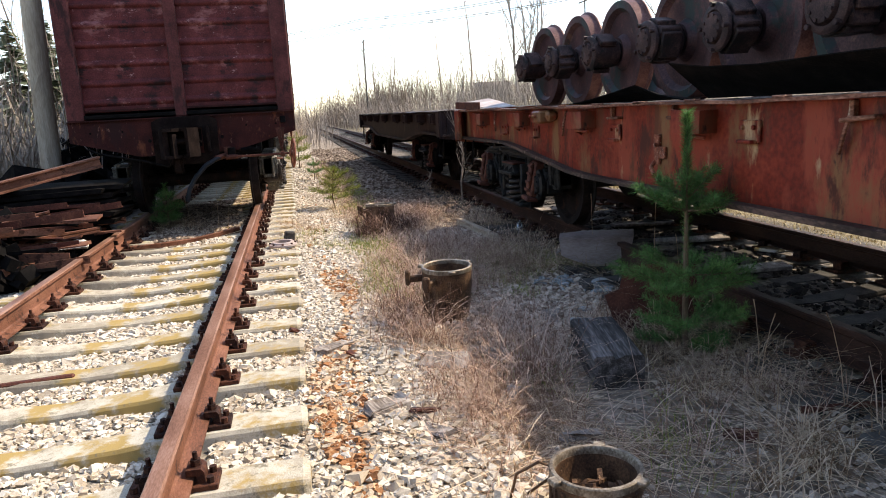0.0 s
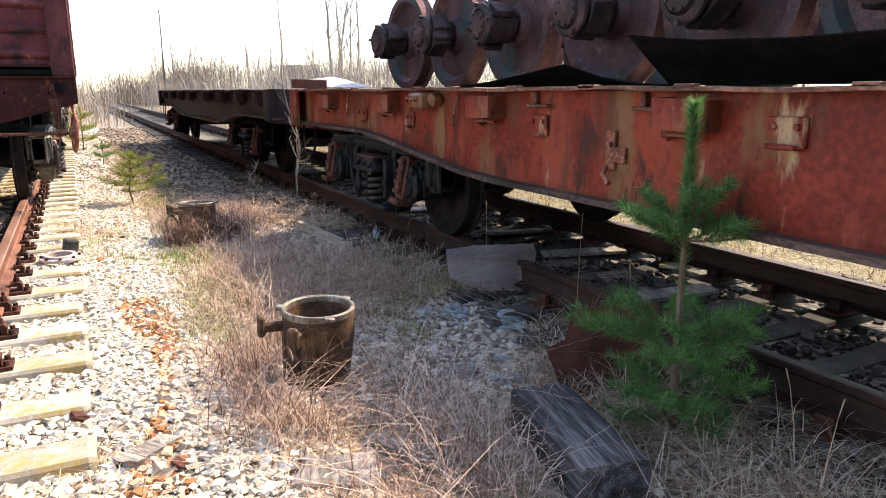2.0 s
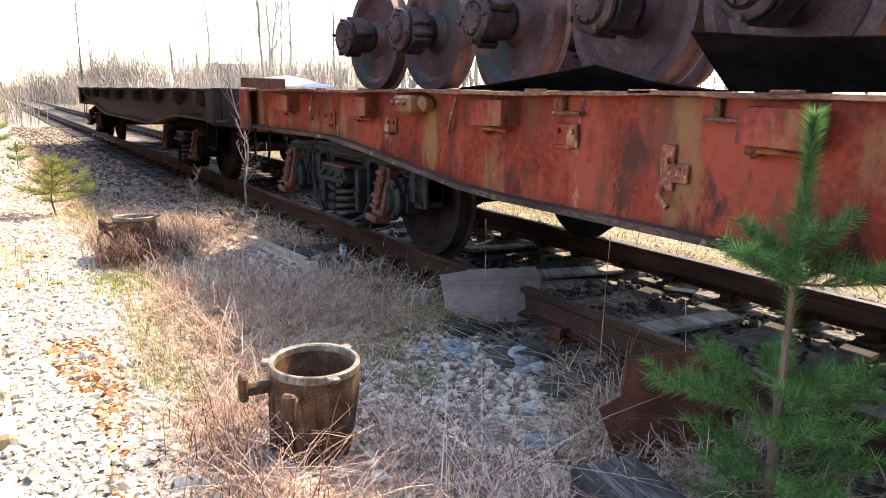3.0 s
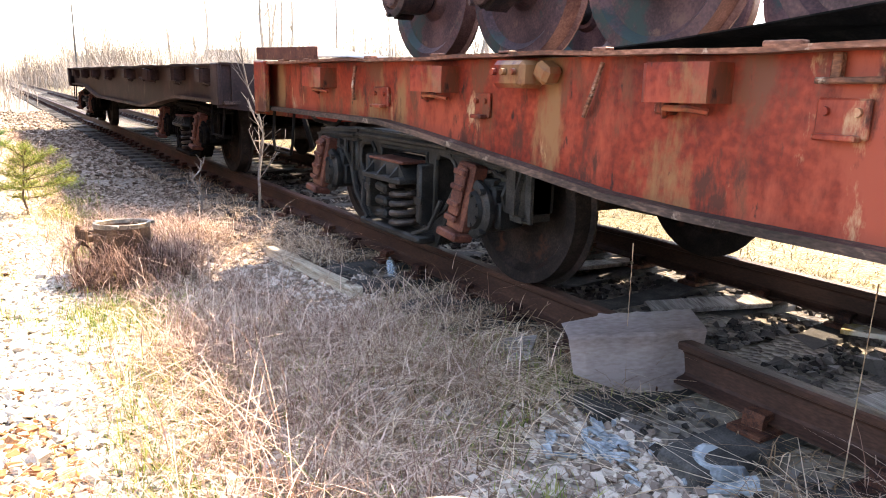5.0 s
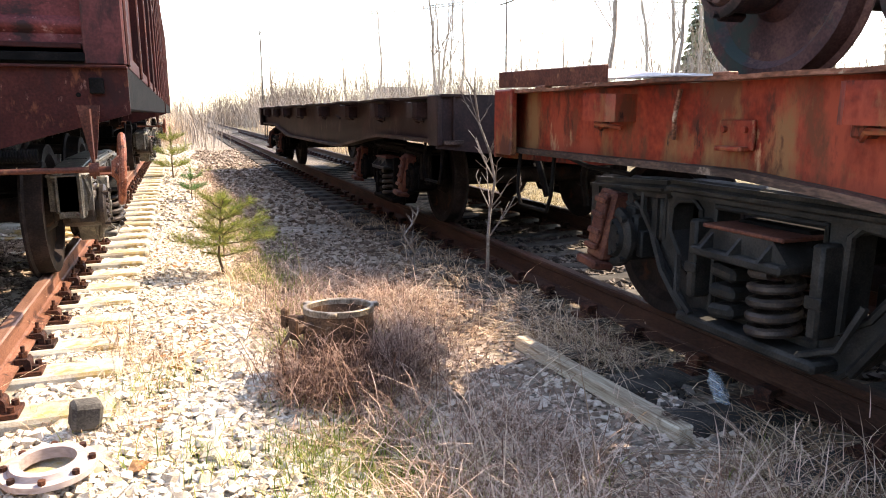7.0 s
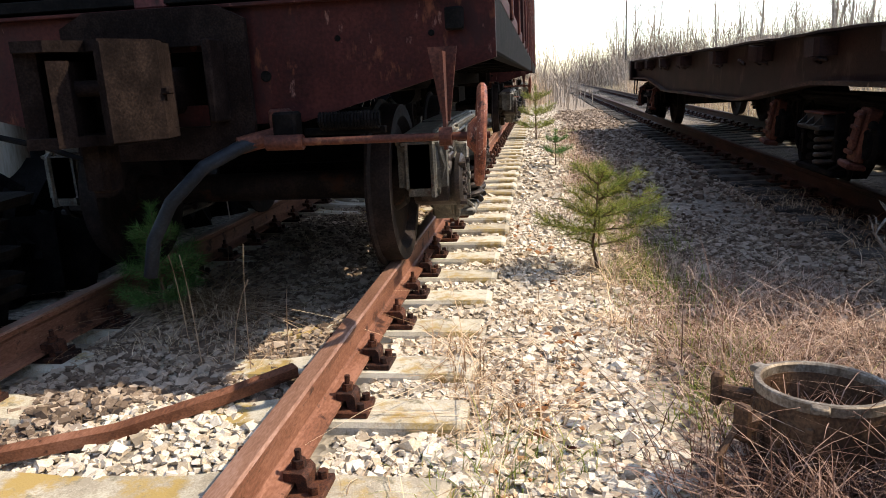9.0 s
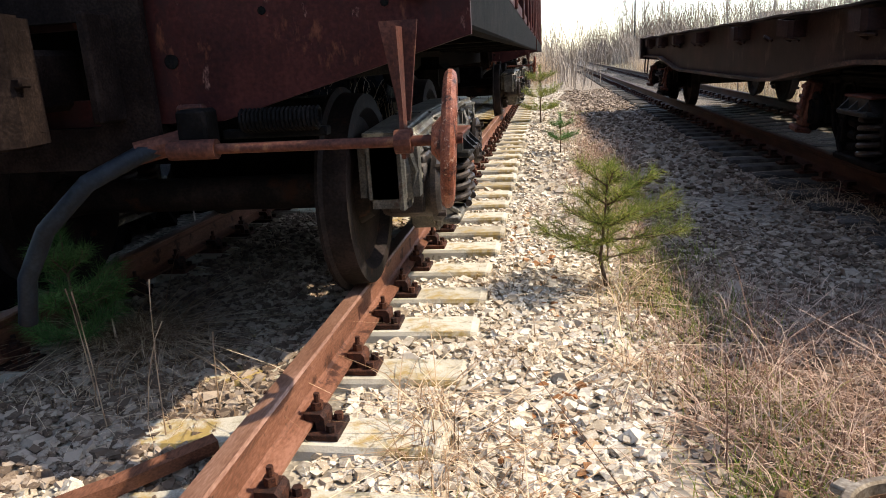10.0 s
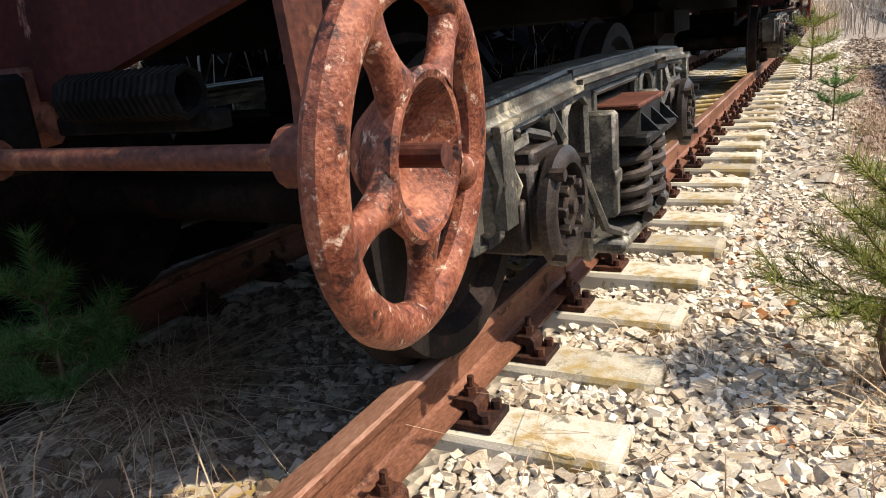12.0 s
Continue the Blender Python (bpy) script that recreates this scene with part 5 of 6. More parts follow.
def pine(x, y, h, whorls, mat, label, density=900, needle=0.055, bend=0.0, uneven=0.2, leader=3):
    """A young pine: whorls are (height, count, branch length, rise)."""
    t = thing("pine_sapling", pose(x, y, float(ground_z(x, y)) - 0.01, 0, 0, rng.uniform(0, 360)), label, "pine sapling", "young pines")
    bm = bmesh.new()
    tube(bm, [(0, 0, 0), (bend, 0, h * 0.3), (bend * 0.4, 0, h * 0.6), (0, 0, h)], [h * 0.012 + 0.004, h * 0.010 + 0.003, h * 0.006 + 0.003, 0.003], 8)
    part("trunk", bm, M_bark, t, smooth=True)
    paths = [((0, 0, h * 0.62), (0, 0, h * 1.0), 0.0, 1.0)] * leader + [((0, 0, h * 0.32), (0, 0, h * 0.62), 0.0, 1.0)] * (leader // 3)
    tw = bmesh.new()
    for z, n, ln, rise in whorls:
        a0 = rng.uniform(0, 2 * math.pi)
        for k in range(n):
            an = a0 + 2 * math.pi * k / n + rng.normal(0, uneven)
            l = ln * rng.uniform(0.95 - uneven, 0.95 + uneven)
            a = Vector((0, 0, z))
            b = Vector((math.cos(an) * l, math.sin(an) * l, z + rise * l * rng.uniform(0.5, 1.5)))
            tube(tw, [a, (a + b) / 2 - Vector((0, 0, 0.03 * l)), b], [0.006, 0.004, 0.0025], 5)
            paths.append((tuple(a), tuple(b), 0.15, 1.04))
            for q in (0.35, 0.55, 0.78):
                for sgn in (-1, 1):
                    s = a.lerp(b, q)
                    an2 = an + sgn * rng.uniform(0.45, 1.0)
                    e = s + Vector((math.cos(an2), math.sin(an2), rise + rng.uniform(0.05, 0.5))) * l * rng.uniform(0.28, 0.45)
                    tube(tw, [s, e], [0.003, 0.002], 4)
                    paths.append((tuple(s), tuple(e), 0.1, 1.05))
    tube(tw, [(0, 0, whorls[0][0] * 0.9), (0, 0, whorls[-1][0] * 1.03)], [0.004, 0.0025], 5)
    part("branchwork", tw, M_bark, t)
    needles(paths, density, needle, mat, t)
    return t


pine(2.20, 3.70, 1.46, [(0.12, 4, 0.25, 0.05), (0.24, 5, 0.31, 0.10), (0.42, 6, 0.37, 0.16), (0.52, 4, 0.26, 0.3), (0.90, 6, 0.26, 0.35), (0.97, 4, 0.16, 0.7)], M_needle, "young green pine sapling with a long upright leader", 1050, 0.056, leader=5)
pine(0.61, 11.86, 0.72, [(0.20, 3, 0.20, 0.0), (0.30, 6, 0.30, 0.10), (0.38, 5, 0.26, 0.35), (0.50, 5, 0.22, 0.55), (0.60, 4, 0.13, 0.8)], M_needle_sun, "sunlit yellow-green pine sapling on gravel", 430, 0.07, 0.10, 0.5)
pine(0.45, 17.5, 0.55, [(0.2, 5, 0.2, 0.3), (0.36, 4, 0.15, 0.6)], M_needle, "small pine sapling beside the track", 500, 0.06)
pine(0.15, 22.0, 1.1, [(0.25, 6, 0.45, 0.2), (0.5, 6, 0.40, 0.3), (0.8, 5, 0.25, 0.5)], M_needle_sun, "bushy pine sapling farther along the path", 500, 0.07)
pine(-1.85, 10.75, 0.66, [(0.12, 6, 0.22, 0.3), (0.26, 6, 0.22, 0.5), (0.42, 4, 0.13, 0.8)], M_needle, "dark green pine sapling under the wagon end", 700, 0.07)


def bare_tree(seed, h, name="bare_tree"):
    """A leafless birch or alder: trunk and fine twigs."""
    r = random.Random(seed)
    t = new(name)
    trunk, tw = bmesh.new(), bmesh.new()

    def grow(bm, a, d, ln, rad, depth):
        pts, p, dd = [a], a.copy(), d.copy()
        n = (7, 4, 3, 2)[depth]
        for _ in range(n):
            dd = (dd + Vector((r.gauss(0, 0.10), r.gauss(0, 0.10), 0.05 + r.gauss(0, 0.05)))).normalized()
            p = p + dd * ln / n
            pts.append(p.copy())
        tube(bm, pts, [max(0.006, rad * (1 - 0.85 * i / n)) for i in range(n + 1)], 6 if depth == 0 else 3)
        if depth < 3:
            for i in range(2 if depth == 0 else 1 + (depth == 2), n + 1):
                for _ in range((3, 2, 1)[depth]):
                    an = r.uniform(0, 2 * math.pi)
                    side = Vector((math.cos(an), math.sin(an), r.uniform(0.5, 1.3)))
                    grow(tw, pts[i], (side.normalized() + dd * 0.5).normalized(), ln * r.uniform(0.22, 0.42), rad * 0.38 * (1 - 0.6 * i / (n + 1)), depth + 1)

    grow(trunk, Vector((0, 0, -0.2)), Vector((r.gauss(0, 0.05), r.gauss(0, 0.05), 1)).normalized(), h, h * 0.011, 0)
    part("trunk", trunk, M_bare, t)
    part("crown", tw, M_bare, t)
    return tagged(t, "leafless grey-brown tree with fine upright twigs", "tree", "bare trees")


kinds = [bare_tree(11, 7.5), bare_tree(23, 9.5), bare_tree(37, 6.0), bare_tree(41, 11.0)]
spots = []
for i in range(36):
    spots.append((rng.uniform(15.5, 34), rng.uniform(14, 70)))
for i in range(22):
    spots.append((rng.uniform(9, 34), rng.uniform(60, 125)))
for i in range(12):
    spots.append((rng.uniform(-22, -6.5), rng.uniform(9, 75)))
for i in range(8):
    spots.append((rng.uniform(16, 24), rng.uniform(2, 14)))
for i, (x, y) in enumerate(spots):
    k = i % 4
    m = pose(x, y, float(ground_z(x, y)), 0, 0, rng.uniform(0, 360)) @ Matrix.Scale(rng.uniform(0.7, 1.15), 4)
    if i < 4:
        kinds[k].matrix_basis = m
    else:
        o = copy_thing(kinds[k], m)
        o.matrix_basis = m

thicket_at = np.concatenate([zone(480, 10.5, 30, 20, 75), zone(420, -30, -5.5, 9, 75), zone(360, -25, 34, 80, 130), zone(110, -4.5, -2.9, 27, 70), zone(60, 5.6, 8.5, 26, 70), zone(40, 0.3, 1.4, 34, 70), zone(110, -13, -6.6, 7, 20), zone(90, -7.5, -4.5, 11, 20)])
weeds("thicket", thicket_at, 8, 0.7, 2.3, M_bare, "dense leafless brush along the railway", 3, 0.026, "brush", 0.3)
weeds("far_wood", np.concatenate([zone(170, 4.5, 17, 85, 115), zone(90, -9, -1.0, 85, 110), zone(60, 12, 30, 70, 100)]), 8, 0.8, 3.9, M_bare, "hazy grey-brown wood far down the line", 4, 0.05, "woods", 0.3)
weeds("tall_dry_reeds", np.concatenate([zone(120, -0.6, 0.3, 38, 70), zone(70, -4.6, -3.0, 18, 45), zone(150, 5.6, 8.0, 22, 60), zone(90, -9, -5.6, 5, 16)]), 14, 0.35, 1.0, M_dry, "tall pale dry grass and reeds", 3, 0.010, "reeds", 0.35)


def conifer(x, y, h, wide=0.24):
    t = thing("far_conifer", pose(x, y, float(ground_z(x, y))), "dark green conifer, seen far off or added unseen behind the start", "tree", "far conifers")
    bm = bmesh.new()
    tube(bm, [(0, 0, -0.2), (0, 0, h)], [h * 0.02, 0.02], 6)
    part("trunk", bm, M_bark, t)
    n = int(620 * h / 8)
    zz = np.sort(rng.uniform(0.08, 1, n))
    v, f = [], []
    for z in zz:
        an, l = rng.uniform(0, 2 * math.pi), (1.04 - z) ** 0.7 * h * wide * rng.uniform(0.5, 1.15)
        c, s = math.cos(an), math.sin(an)
        w = 0.10 + 0.25 * l
        k = len(v)
        v += [(0, 0, z * h), (c * l * 0.6 - s * w, s * l * 0.6 + c * w, z * h - 0.12 * l), (c * l, s * l, z * h - 0.3 * l), (c * l * 0.6 + s * w, s * l * 0.6 - c * w, z * h - 0.12 * l)]
        f += [(k, k + 1, k + 2), (k, k + 2, k + 3)]
    part("crown", (v, f), M_far_fir, t)


for x, y, h in ((33, 44, 7), (36, 49, 8), (30, 41, 6), (-9.6, 29, 5.6), (-11.6, 31, 6.6), (-8.0, 33, 5.4), (-13.5, 27, 6.2), (-10.4, 36, 6.4)):
    conifer(x, y, h, 0.40 if y > 80 else 0.27)
# unseen wood added behind the start to cut sky light on the wagon end
for i in range(22):
    conifer(-26 + 2.6 * i + rng.normal(0, 0.6), -13 - 4 * (i % 2) + rng.normal(0, 1), rng.uniform(9, 13), 0.26)


def sapling_bare(x, y, h, seed, label):
    r = random.Random(seed)
    t = thing("bare_sapling", pose(x, y, float(ground_z(x, y)) - 0.01), label, "sapling", "leafless saplings")
    bm, tw = bmesh.new(), bmesh.new()
    pts = [Vector((r.gauss(0, 0.012) * i, r.gauss(0, 0.012) * i, h * i / 7)) for i in range(8)]
    tube(bm, pts, [0.0145 - 0.0011 * i for i in range(8)], 6)
    part("stem", bm, M_twig, t)
    for i in range(2, 8):
        for _ in range(3):
            an = r.uniform(0, 6.28)
            l = h * r.uniform(0.12, 0.30) * (1.1 - 0.08 * i)
            e = pts[i] + Vector((math.cos(an) * l * 0.7, math.sin(an) * l * 0.7, l))
            mid_p = pts[i].lerp(e, 0.5) + Vector((math.cos(an), math.sin(an), -0.3)) * 0.04 * l
            tube(tw, [pts[i], mid_p, e], [0.006, 0.0045, 0.0025], 4)
            for q in (0.5, 0.75, 1.0):
                s = pts[i].lerp(e, q)
                a2 = an + r.uniform(-1.2, 1.2)
                tube(tw, [s, s + Vector((math.cos(a2), math.sin(a2), 0.8)) * l * 0.25], [0.003, 0.002], 4)
    part("crown", tw, M_twig, t)


sapling_bare(2.46, 10.55, 1.50, 5, "leafless grey sapling beside the rail between two wagons")
sapling_bare(2.08, 11.2, 0.55, 8, "small leafless sapling on gravel near the flat wagon")


# ---- iron pots, timber, plates and litter between the tracks ----
def pot(x, y, z_top, label, turn=0.0, tip=0.0, r=0.185):
    g = float(ground_z(x, y))
    h = z_top - g + 0.03
    t = thing("iron_pot", pose(x, y, g - 0.02, tip, 0, turn), label, "cast housing", "cast iron housings")
    bm = bmesh.new()
    up = Matrix.Rotation(radians(-90), 4, "Y")
    lathe(bm, [(0.0, 0.001), (0.0, r * 0.78), (h * 0.35, r * 0.92), (h * 0.7, r * 1.0), (h - 0.03, r * 1.0), (h - 0.03, r * 0.88), (0.10, r * 0.78), (0.08, 0.001)], 40, up)
    for k in range(22):
        an = 2 * math.pi * k / 22
        if 0.15 < (k / 22) < 0.75:
            rb = bmesh.new()
            box(rb, (math.cos(an) * r * 0.97, math.sin(an) * r * 0.97, h * 0.46), (0.022, 0.026, h * 0.72), 0.006, Matrix.Rotation(an, 3, "Z"))
            part("rib", rb, M_pot, t)
    part("body", bm, M_pot, t, smooth=True)
    rim = bmesh.new()
    lathe(rim, [(h - 0.032, r * 0.89), (h - 0.032, r * 1.02), (h - 0.004, r * 1.025), (h, r * 1.005), (h, r * 0.93), (h - 0.006, r * 0.90)], 44, up)
    for k in (0, 8, 15):
        an = 2 * math.pi * k / 22 + 0.4
        box(rim, (math.cos(an) * r * 1.05, math.sin(an) * r * 1.05, h - 0.012), (0.05, 0.05, 0.022), 0.005, Matrix.Rotation(an, 3, "Z"))
    part("rim", rim, M_pot_rim, t, "worn pale steel rim", smooth=True)
    for an in (radians(175), radians(228)):
        lug = bmesh.new()
        c, s = math.cos(an), math.sin(an)
        rot = Matrix.Rotation(an, 3, "Z")
        box(lug, (c * (r + 0.05), s * (r + 0.05), h - 0.085), (0.12, 0.035, 0.05), 0.01, rot)
        box(lug, (c * (r + 0.11), s * (r + 0.11), h - 0.075), (0.035, 0.055, 0.11), 0.01, rot)
        part("lug", lug, M_pot, t)
    lit = bmesh.new()
    for _ in range(26):
        a1, q = rng.uniform(0, 6.28), rng.uniform(0, r * 0.6)
        box(lit, (math.cos(a1) * q, math.sin(a1) * q, 0.10 + rng.uniform(0, 0.05) + (h - 0.2) * 0.55), (0.05, 0.02, 0.012), 0.0, Euler((rng.uniform(-0.6, 0.6), rng.uniform(-0.6, 0.6), a1 * 2)).to_matrix())
    lathe(lit, [((h - 0.2) * 0.55 + 0.06, 0.001), ((h - 0.2) * 0.55 + 0.10, 0.001), ((h - 0.2) * 0.55 + 0.09, r * 0.84), ((h - 0.2) * 0.55 + 0.06, r * 0.84)], 24, up)
    part("litter", lit, M_pot, t, "earth and dead leaves inside")
    return t


pot(1.035, 5.05, 0.155, "rusty ribbed cast-iron pot with two lugs, standing open on gravel", 0, 2)
pot(1.0, 2.29, -0.05, "rusty cast-iron pot with a worn rim and loose wires", 40, 0, 0.172)
pot(1.05, 9.28, 0.11, "rusty cast-iron pot overgrown by dead brown weeds", -20, -3)
for pts, rad in (([(0.72, 2.50, -0.26), (0.74, 2.46, -0.12), (0.82, 2.42, -0.06), (0.90, 2.40, -0.10), (0.80, 2.52, -0.25)], 0.006),
                 ([(0.74, 9.05, -0.28), (0.72, 9.1, -0.02), (0.78, 9.16, 0.04), (0.84, 9.2, -0.04), (0.86, 9.18, -0.28)], 0.011)):
    bm = bmesh.new()
    tube(bm, pts, rad, 6)
    tagged(part("bent_wire", bm, M_pot), "bent rusty wire loop beside an iron pot", "wire", "wire loops")

bm = bmesh.new()
prism(bm, [(-0.135, 0.0), (-0.14, 0.19), (-0.125, 0.205), (-0.03, 0.208), (-0.022, 0.185), (0.0, 0.192), (0.03, 0.207), (0.125, 0.205), (0.14, 0.19), (0.135, 0.0)], -0.36, 0.36)
ob = part("timber_block", bm, M_black_wood)
ob.matrix_basis = pose(1.70, 3.74, float(ground_z(1.7, 3.7)) - 0.02, 0, 0, -12)
tagged(ob, "weathered split black timber block lying on gravel", "timber")

bm = bmesh.new()
plate(bm, [(-0.20, 0.0), (-0.30, 0.30), (-0.20, 0.34), (-0.16, 0.50), (0.30, 0.50), (0.32, 0.02)], [], 0.012, lambda u, v, d: Vector((u, d, v)))
ob = part("rusty_plate", bm, M_plate)
ob.matrix_basis = pose(2.22, 4.14, float(ground_z(2.2, 4.1)) - 0.03, -14, 0, -18)
tagged(ob, "dark rusty steel plate standing in the weeds behind a pine", "steel plate")

bm = bmesh.new()
rows = []
for v, back, lo, hi in [(-0.22, 0.0, -0.06, 0.24), (-0.11, 0.005, -0.33, 0.28), (0.035, 0.012, -0.35, 0.315), (0.05, 0.025, -0.35, 0.32), (0.085, 0.12, -0.34, 0.33), (0.10, 0.16, -0.15, 0.335), (0.108, 0.185, -0.13, 0.34)]:
    rows.append([bm.verts.new((lo + (hi - lo) * i / 10, back + 0.006 * math.sin(5 * i) + 0.05 * (i / 10 - 0.5) ** 2, v + 0.004 * math.sin(3.1 * i + 9 * v))) for i in range(11)])
for p, q in zip(rows, rows[1:]):
    for i in range(10):
        bm.faces.new((p[i], p[i + 1], q[i + 1], q[i]))
bmesh.ops.solidify(bm, geom=bm.faces[:], thickness=0.01)
ob = part("grey_board", bm, M_grey_plate)
ob.matrix_basis = pose(2.63, 5.90, 0.035, -8, 0, -20)
tagged(ob, "grey-brown warped board leaning against the dark rail", "board")

bm = bmesh.new()
box(bm, (0, 0, 0), (0.085, 1.36, 0.075), 0.008)
ob = part("plank_offcut", bm, M_plank)
ob.matrix_basis = pose(2.17, 8.58, float(ground_z(2.17, 8.58)) + 0.045, 0, 0, 4)
tagged(ob, "narrow weathered plank lying on gravel by the rail", "plank")


def chips(name, places, size, mat, label, category, group):
    for i, (x, y) in enumerate(places):
        bm = bmesh.new()
        s = size * rng.uniform(0.6, 1.4)
        box(bm, (0, 0, 0), (s, s * rng.uniform(0.25, 0.6), s * 0.14), s * 0.03)
        for v in bm.verts:
            v.co += Vector(rng.normal(0, s * 0.05, 3))
        ob = part(name, bm, mat)
        ob.matrix_basis = pose(x, y, float(ground_z(x, y)) + 0.025, rng.normal(0, 12), rng.normal(0, 12), rng.uniform(0, 360))
        tagged(ob, label, category, group)


chips("broken_shard", [(2.13 + rng.normal(0, 0.10), 5.71 + rng.normal(0, 0.09)) for _ in range(26)], 0.075, M_bluegrey, "pale blue-grey broken shard on gravel", "shard", "broken shards")
chips("broken_shard", [(2.33, 5.36), (2.40, 5.28), (2.36, 5.25), (2.05, 4.85), (1.92, 4.6)], 0.16, M_bluegrey, "large pale blue-grey broken piece on gravel", "shard", "broken shards")
chips("wood_splinter", [(1.72, 4.72), (2.44, 6.55), (1.15, 4.10), (0.95, 3.35), (0.55, 3.15), (0.80, 4.05), (1.45, 4.5), (0.35, 3.5), (1.2, 2.9), (0.15, 4.6)], 0.22, M_old_wood, "bleached wood splinter on the ground", "splinter", "wood splinters")
chips("dark_lump", [(1.9, 2.7), (2.3, 2.75), (1.95, 4.35), (0.25, 4.4), (0.33, 9.5), (-0.12, 5.1), (-1.35, 4.2), (-1.3, 3.0), (0.55, 3.4)], 0.11, M_plate, "dark rusty metal lump on the ballast", "scrap", "scrap lumps")

for bx, by, bl, bw, rz, mt, lb in ((4.31, 5.78, 0.24, 0.15, 20, M_concrete, "pale broken board on a sleeper"), (3.95, 6.55, 0.75, 0.17, 62, M_old_wood, "grey loose board between the rails"),
                                   (4.05, 7.6, 0.9, 0.18, 84, M_old_wood, "grey loose board between the rails"), (3.5, 9.35, 0.8, 0.20, 88, M_old_wood, "grey loose board between the rails"), (3.6, 5.2, 0.8, 0.19, 78, M_old_wood, "grey loose board between the rails")):
    bm = bmesh.new()
    box(bm, (0, 0, 0), (bl, bw, 0.03), 0.005)
    ob = part("loose_board", bm, mt)
    ob.matrix_basis = pose(bx, by, ZS + 0.02, rng.normal(0, 2), rng.normal(0, 2), rz - 90)
    tagged(ob, lb, "board", "loose boards")

bm = bmesh.new()
lathe(bm, [(-0.13, 0.001), (-0.13, 0.028), (-0.12, 0.036), (0.05, 0.036), (0.09, 0.02), (0.10, 0.013), (0.12, 0.013), (0.12, 0.001)], 18)
ob = part("plastic_bottle", bm, M_bottle, smooth=True)
ob.matrix_basis = pose(2.62, 8.18, float(ground_z(2.62, 8.18)) + 0.07, 0, -25, 70)
tagged(ob, "crumpled clear plastic bottle in dry grass", "bottle")

bm = bmesh.new()
tube(bm, [(0.09 * math.cos(a), 0.075 * math.sin(a), 0.012 * math.sin(2 * a)) for a in np.linspace(0, 5.2, 18)], [0.03] * 18, 8)
ob = part("scrap_casting", bm, M_bluegrey, smooth=True)
ob.matrix_basis = pose(2.42, 5.34, float(ground_z(2.4, 5.3)) + 0.04, 10, 8, 30)
tagged(ob, "blue-grey curved scrap casting on gravel", "scrap")

# flange ring and stone on the sleeper ends
ring = thing("flange_ring", pose(-0.22, 8.46, ZS + 0.012, 2, 0, 0) @ Matrix.Scale(1.13, 4), "whitish flange ring with bolts lying on a sleeper end", "flange")
bm = bmesh.new()
lathe(bm, [(0.0, 0.085), (0.0, 0.145), (0.02, 0.145), (0.022, 0.12), (0.04, 0.112), (0.04, 0.085)], 36, Matrix.Rotation(radians(-90), 4, "Y"))
part("ring", bm, M_grey_plate, ring, smooth=True)
for k in range(8):
    bm = bmesh.new()
    rod(bm, (0.13 * math.cos(k * 0.785), 0.13 * math.sin(k * 0.785), 0.018), (0.13 * math.cos(k * 0.785), 0.13 * math.sin(k * 0.785), 0.036), 0.012, 6)
    part("bolt", bm, M_fast, ring)
bm = bmesh.new()
box(bm, (0, 0, 0.05), (0.12, 0.10, 0.12), 0.015, Euler((0.1, 0.15, 0.3)).to_matrix())
ob = part("dark_stone", bm, M_sleeper_dark)
ob.location = (-0.14, 8.88, ZS - 0.005)
tagged(ob, "dark square stone on a sleeper end", "stone")

bm = bmesh.new()
tube(bm, [(-0.83, 9.98, ZS + 0.035), (-1.05, 9.74, ZS + 0.02), (-1.35, 9.45, ZS + 0.008), (-1.75, 9.2, ZS + 0.02), (-2.05, 9.1, ZS + 0.03)], 0.034, 4)
ob = part("steel_strip", bm, M_rail)
tagged(ob, "long rusty steel strip lying across the sleepers", "steel strip")
bm = bmesh.new()
box(bm, (0, 0, 0), (0.55, 0.05, 0.03), 0.01)
ob = part("steel_bar", bm, M_plate)
ob.matrix_basis = pose(-1.75, 4.6, ZS - 0.03, 0, 0, 5)
tagged(ob, "rusty steel bar lying between the sleepers", "steel bar")
bm = bmesh.new()
rod(bm, (0, 0, 0), (1.3, -0.25, 0.02), 0.018, 8)
ob = part("steel_rod", bm, M_plate)
ob.location = (2.25, 2.75, float(ground_z(2.6, 2.6)) + 0.02)
tagged(ob, "dark rusty steel rod lying on gravel", "steel rod")

# ---- sheets on the orange wagon ----
def sheet(name, x, rows, thick, mat, label, category):
    """A bent sheet: rows of (y, z at the near edge, z at the far edge, width)."""
    v, f = [], []
    n = len(rows)
    for y, za, zb, w in rows:
        for dz in (0, thick):
            v += [(x, y, za + dz), (x + w * 0.5, y, (za + zb) / 2 + dz + 0.01 * math.sin(5 * y)), (x + w, y, zb + dz)]
    for i in range(n - 1):
        a, b = 6 * i, 6 * (i + 1)
        for k in (0, 1):
            f += [(a + k, b + k, b + k + 1, a + k + 1), (a + 3 + k, a + 4 + k, b + 4 + k, b + 3 + k)]
        f += [(a, a + 3, b + 3, b), (a + 2, b + 2, b + 5, a + 5)]
    f += [(0, 1, 4, 3), (1, 2, 5, 4), (6 * n - 6, 6 * n - 3, 6 * n - 2, 6 * n - 5), (6 * n - 5, 6 * n - 2, 6 * n - 1, 6 * n - 4)]
    ob = part(name, (v, f), mat)
    return tagged(ob, label, category)


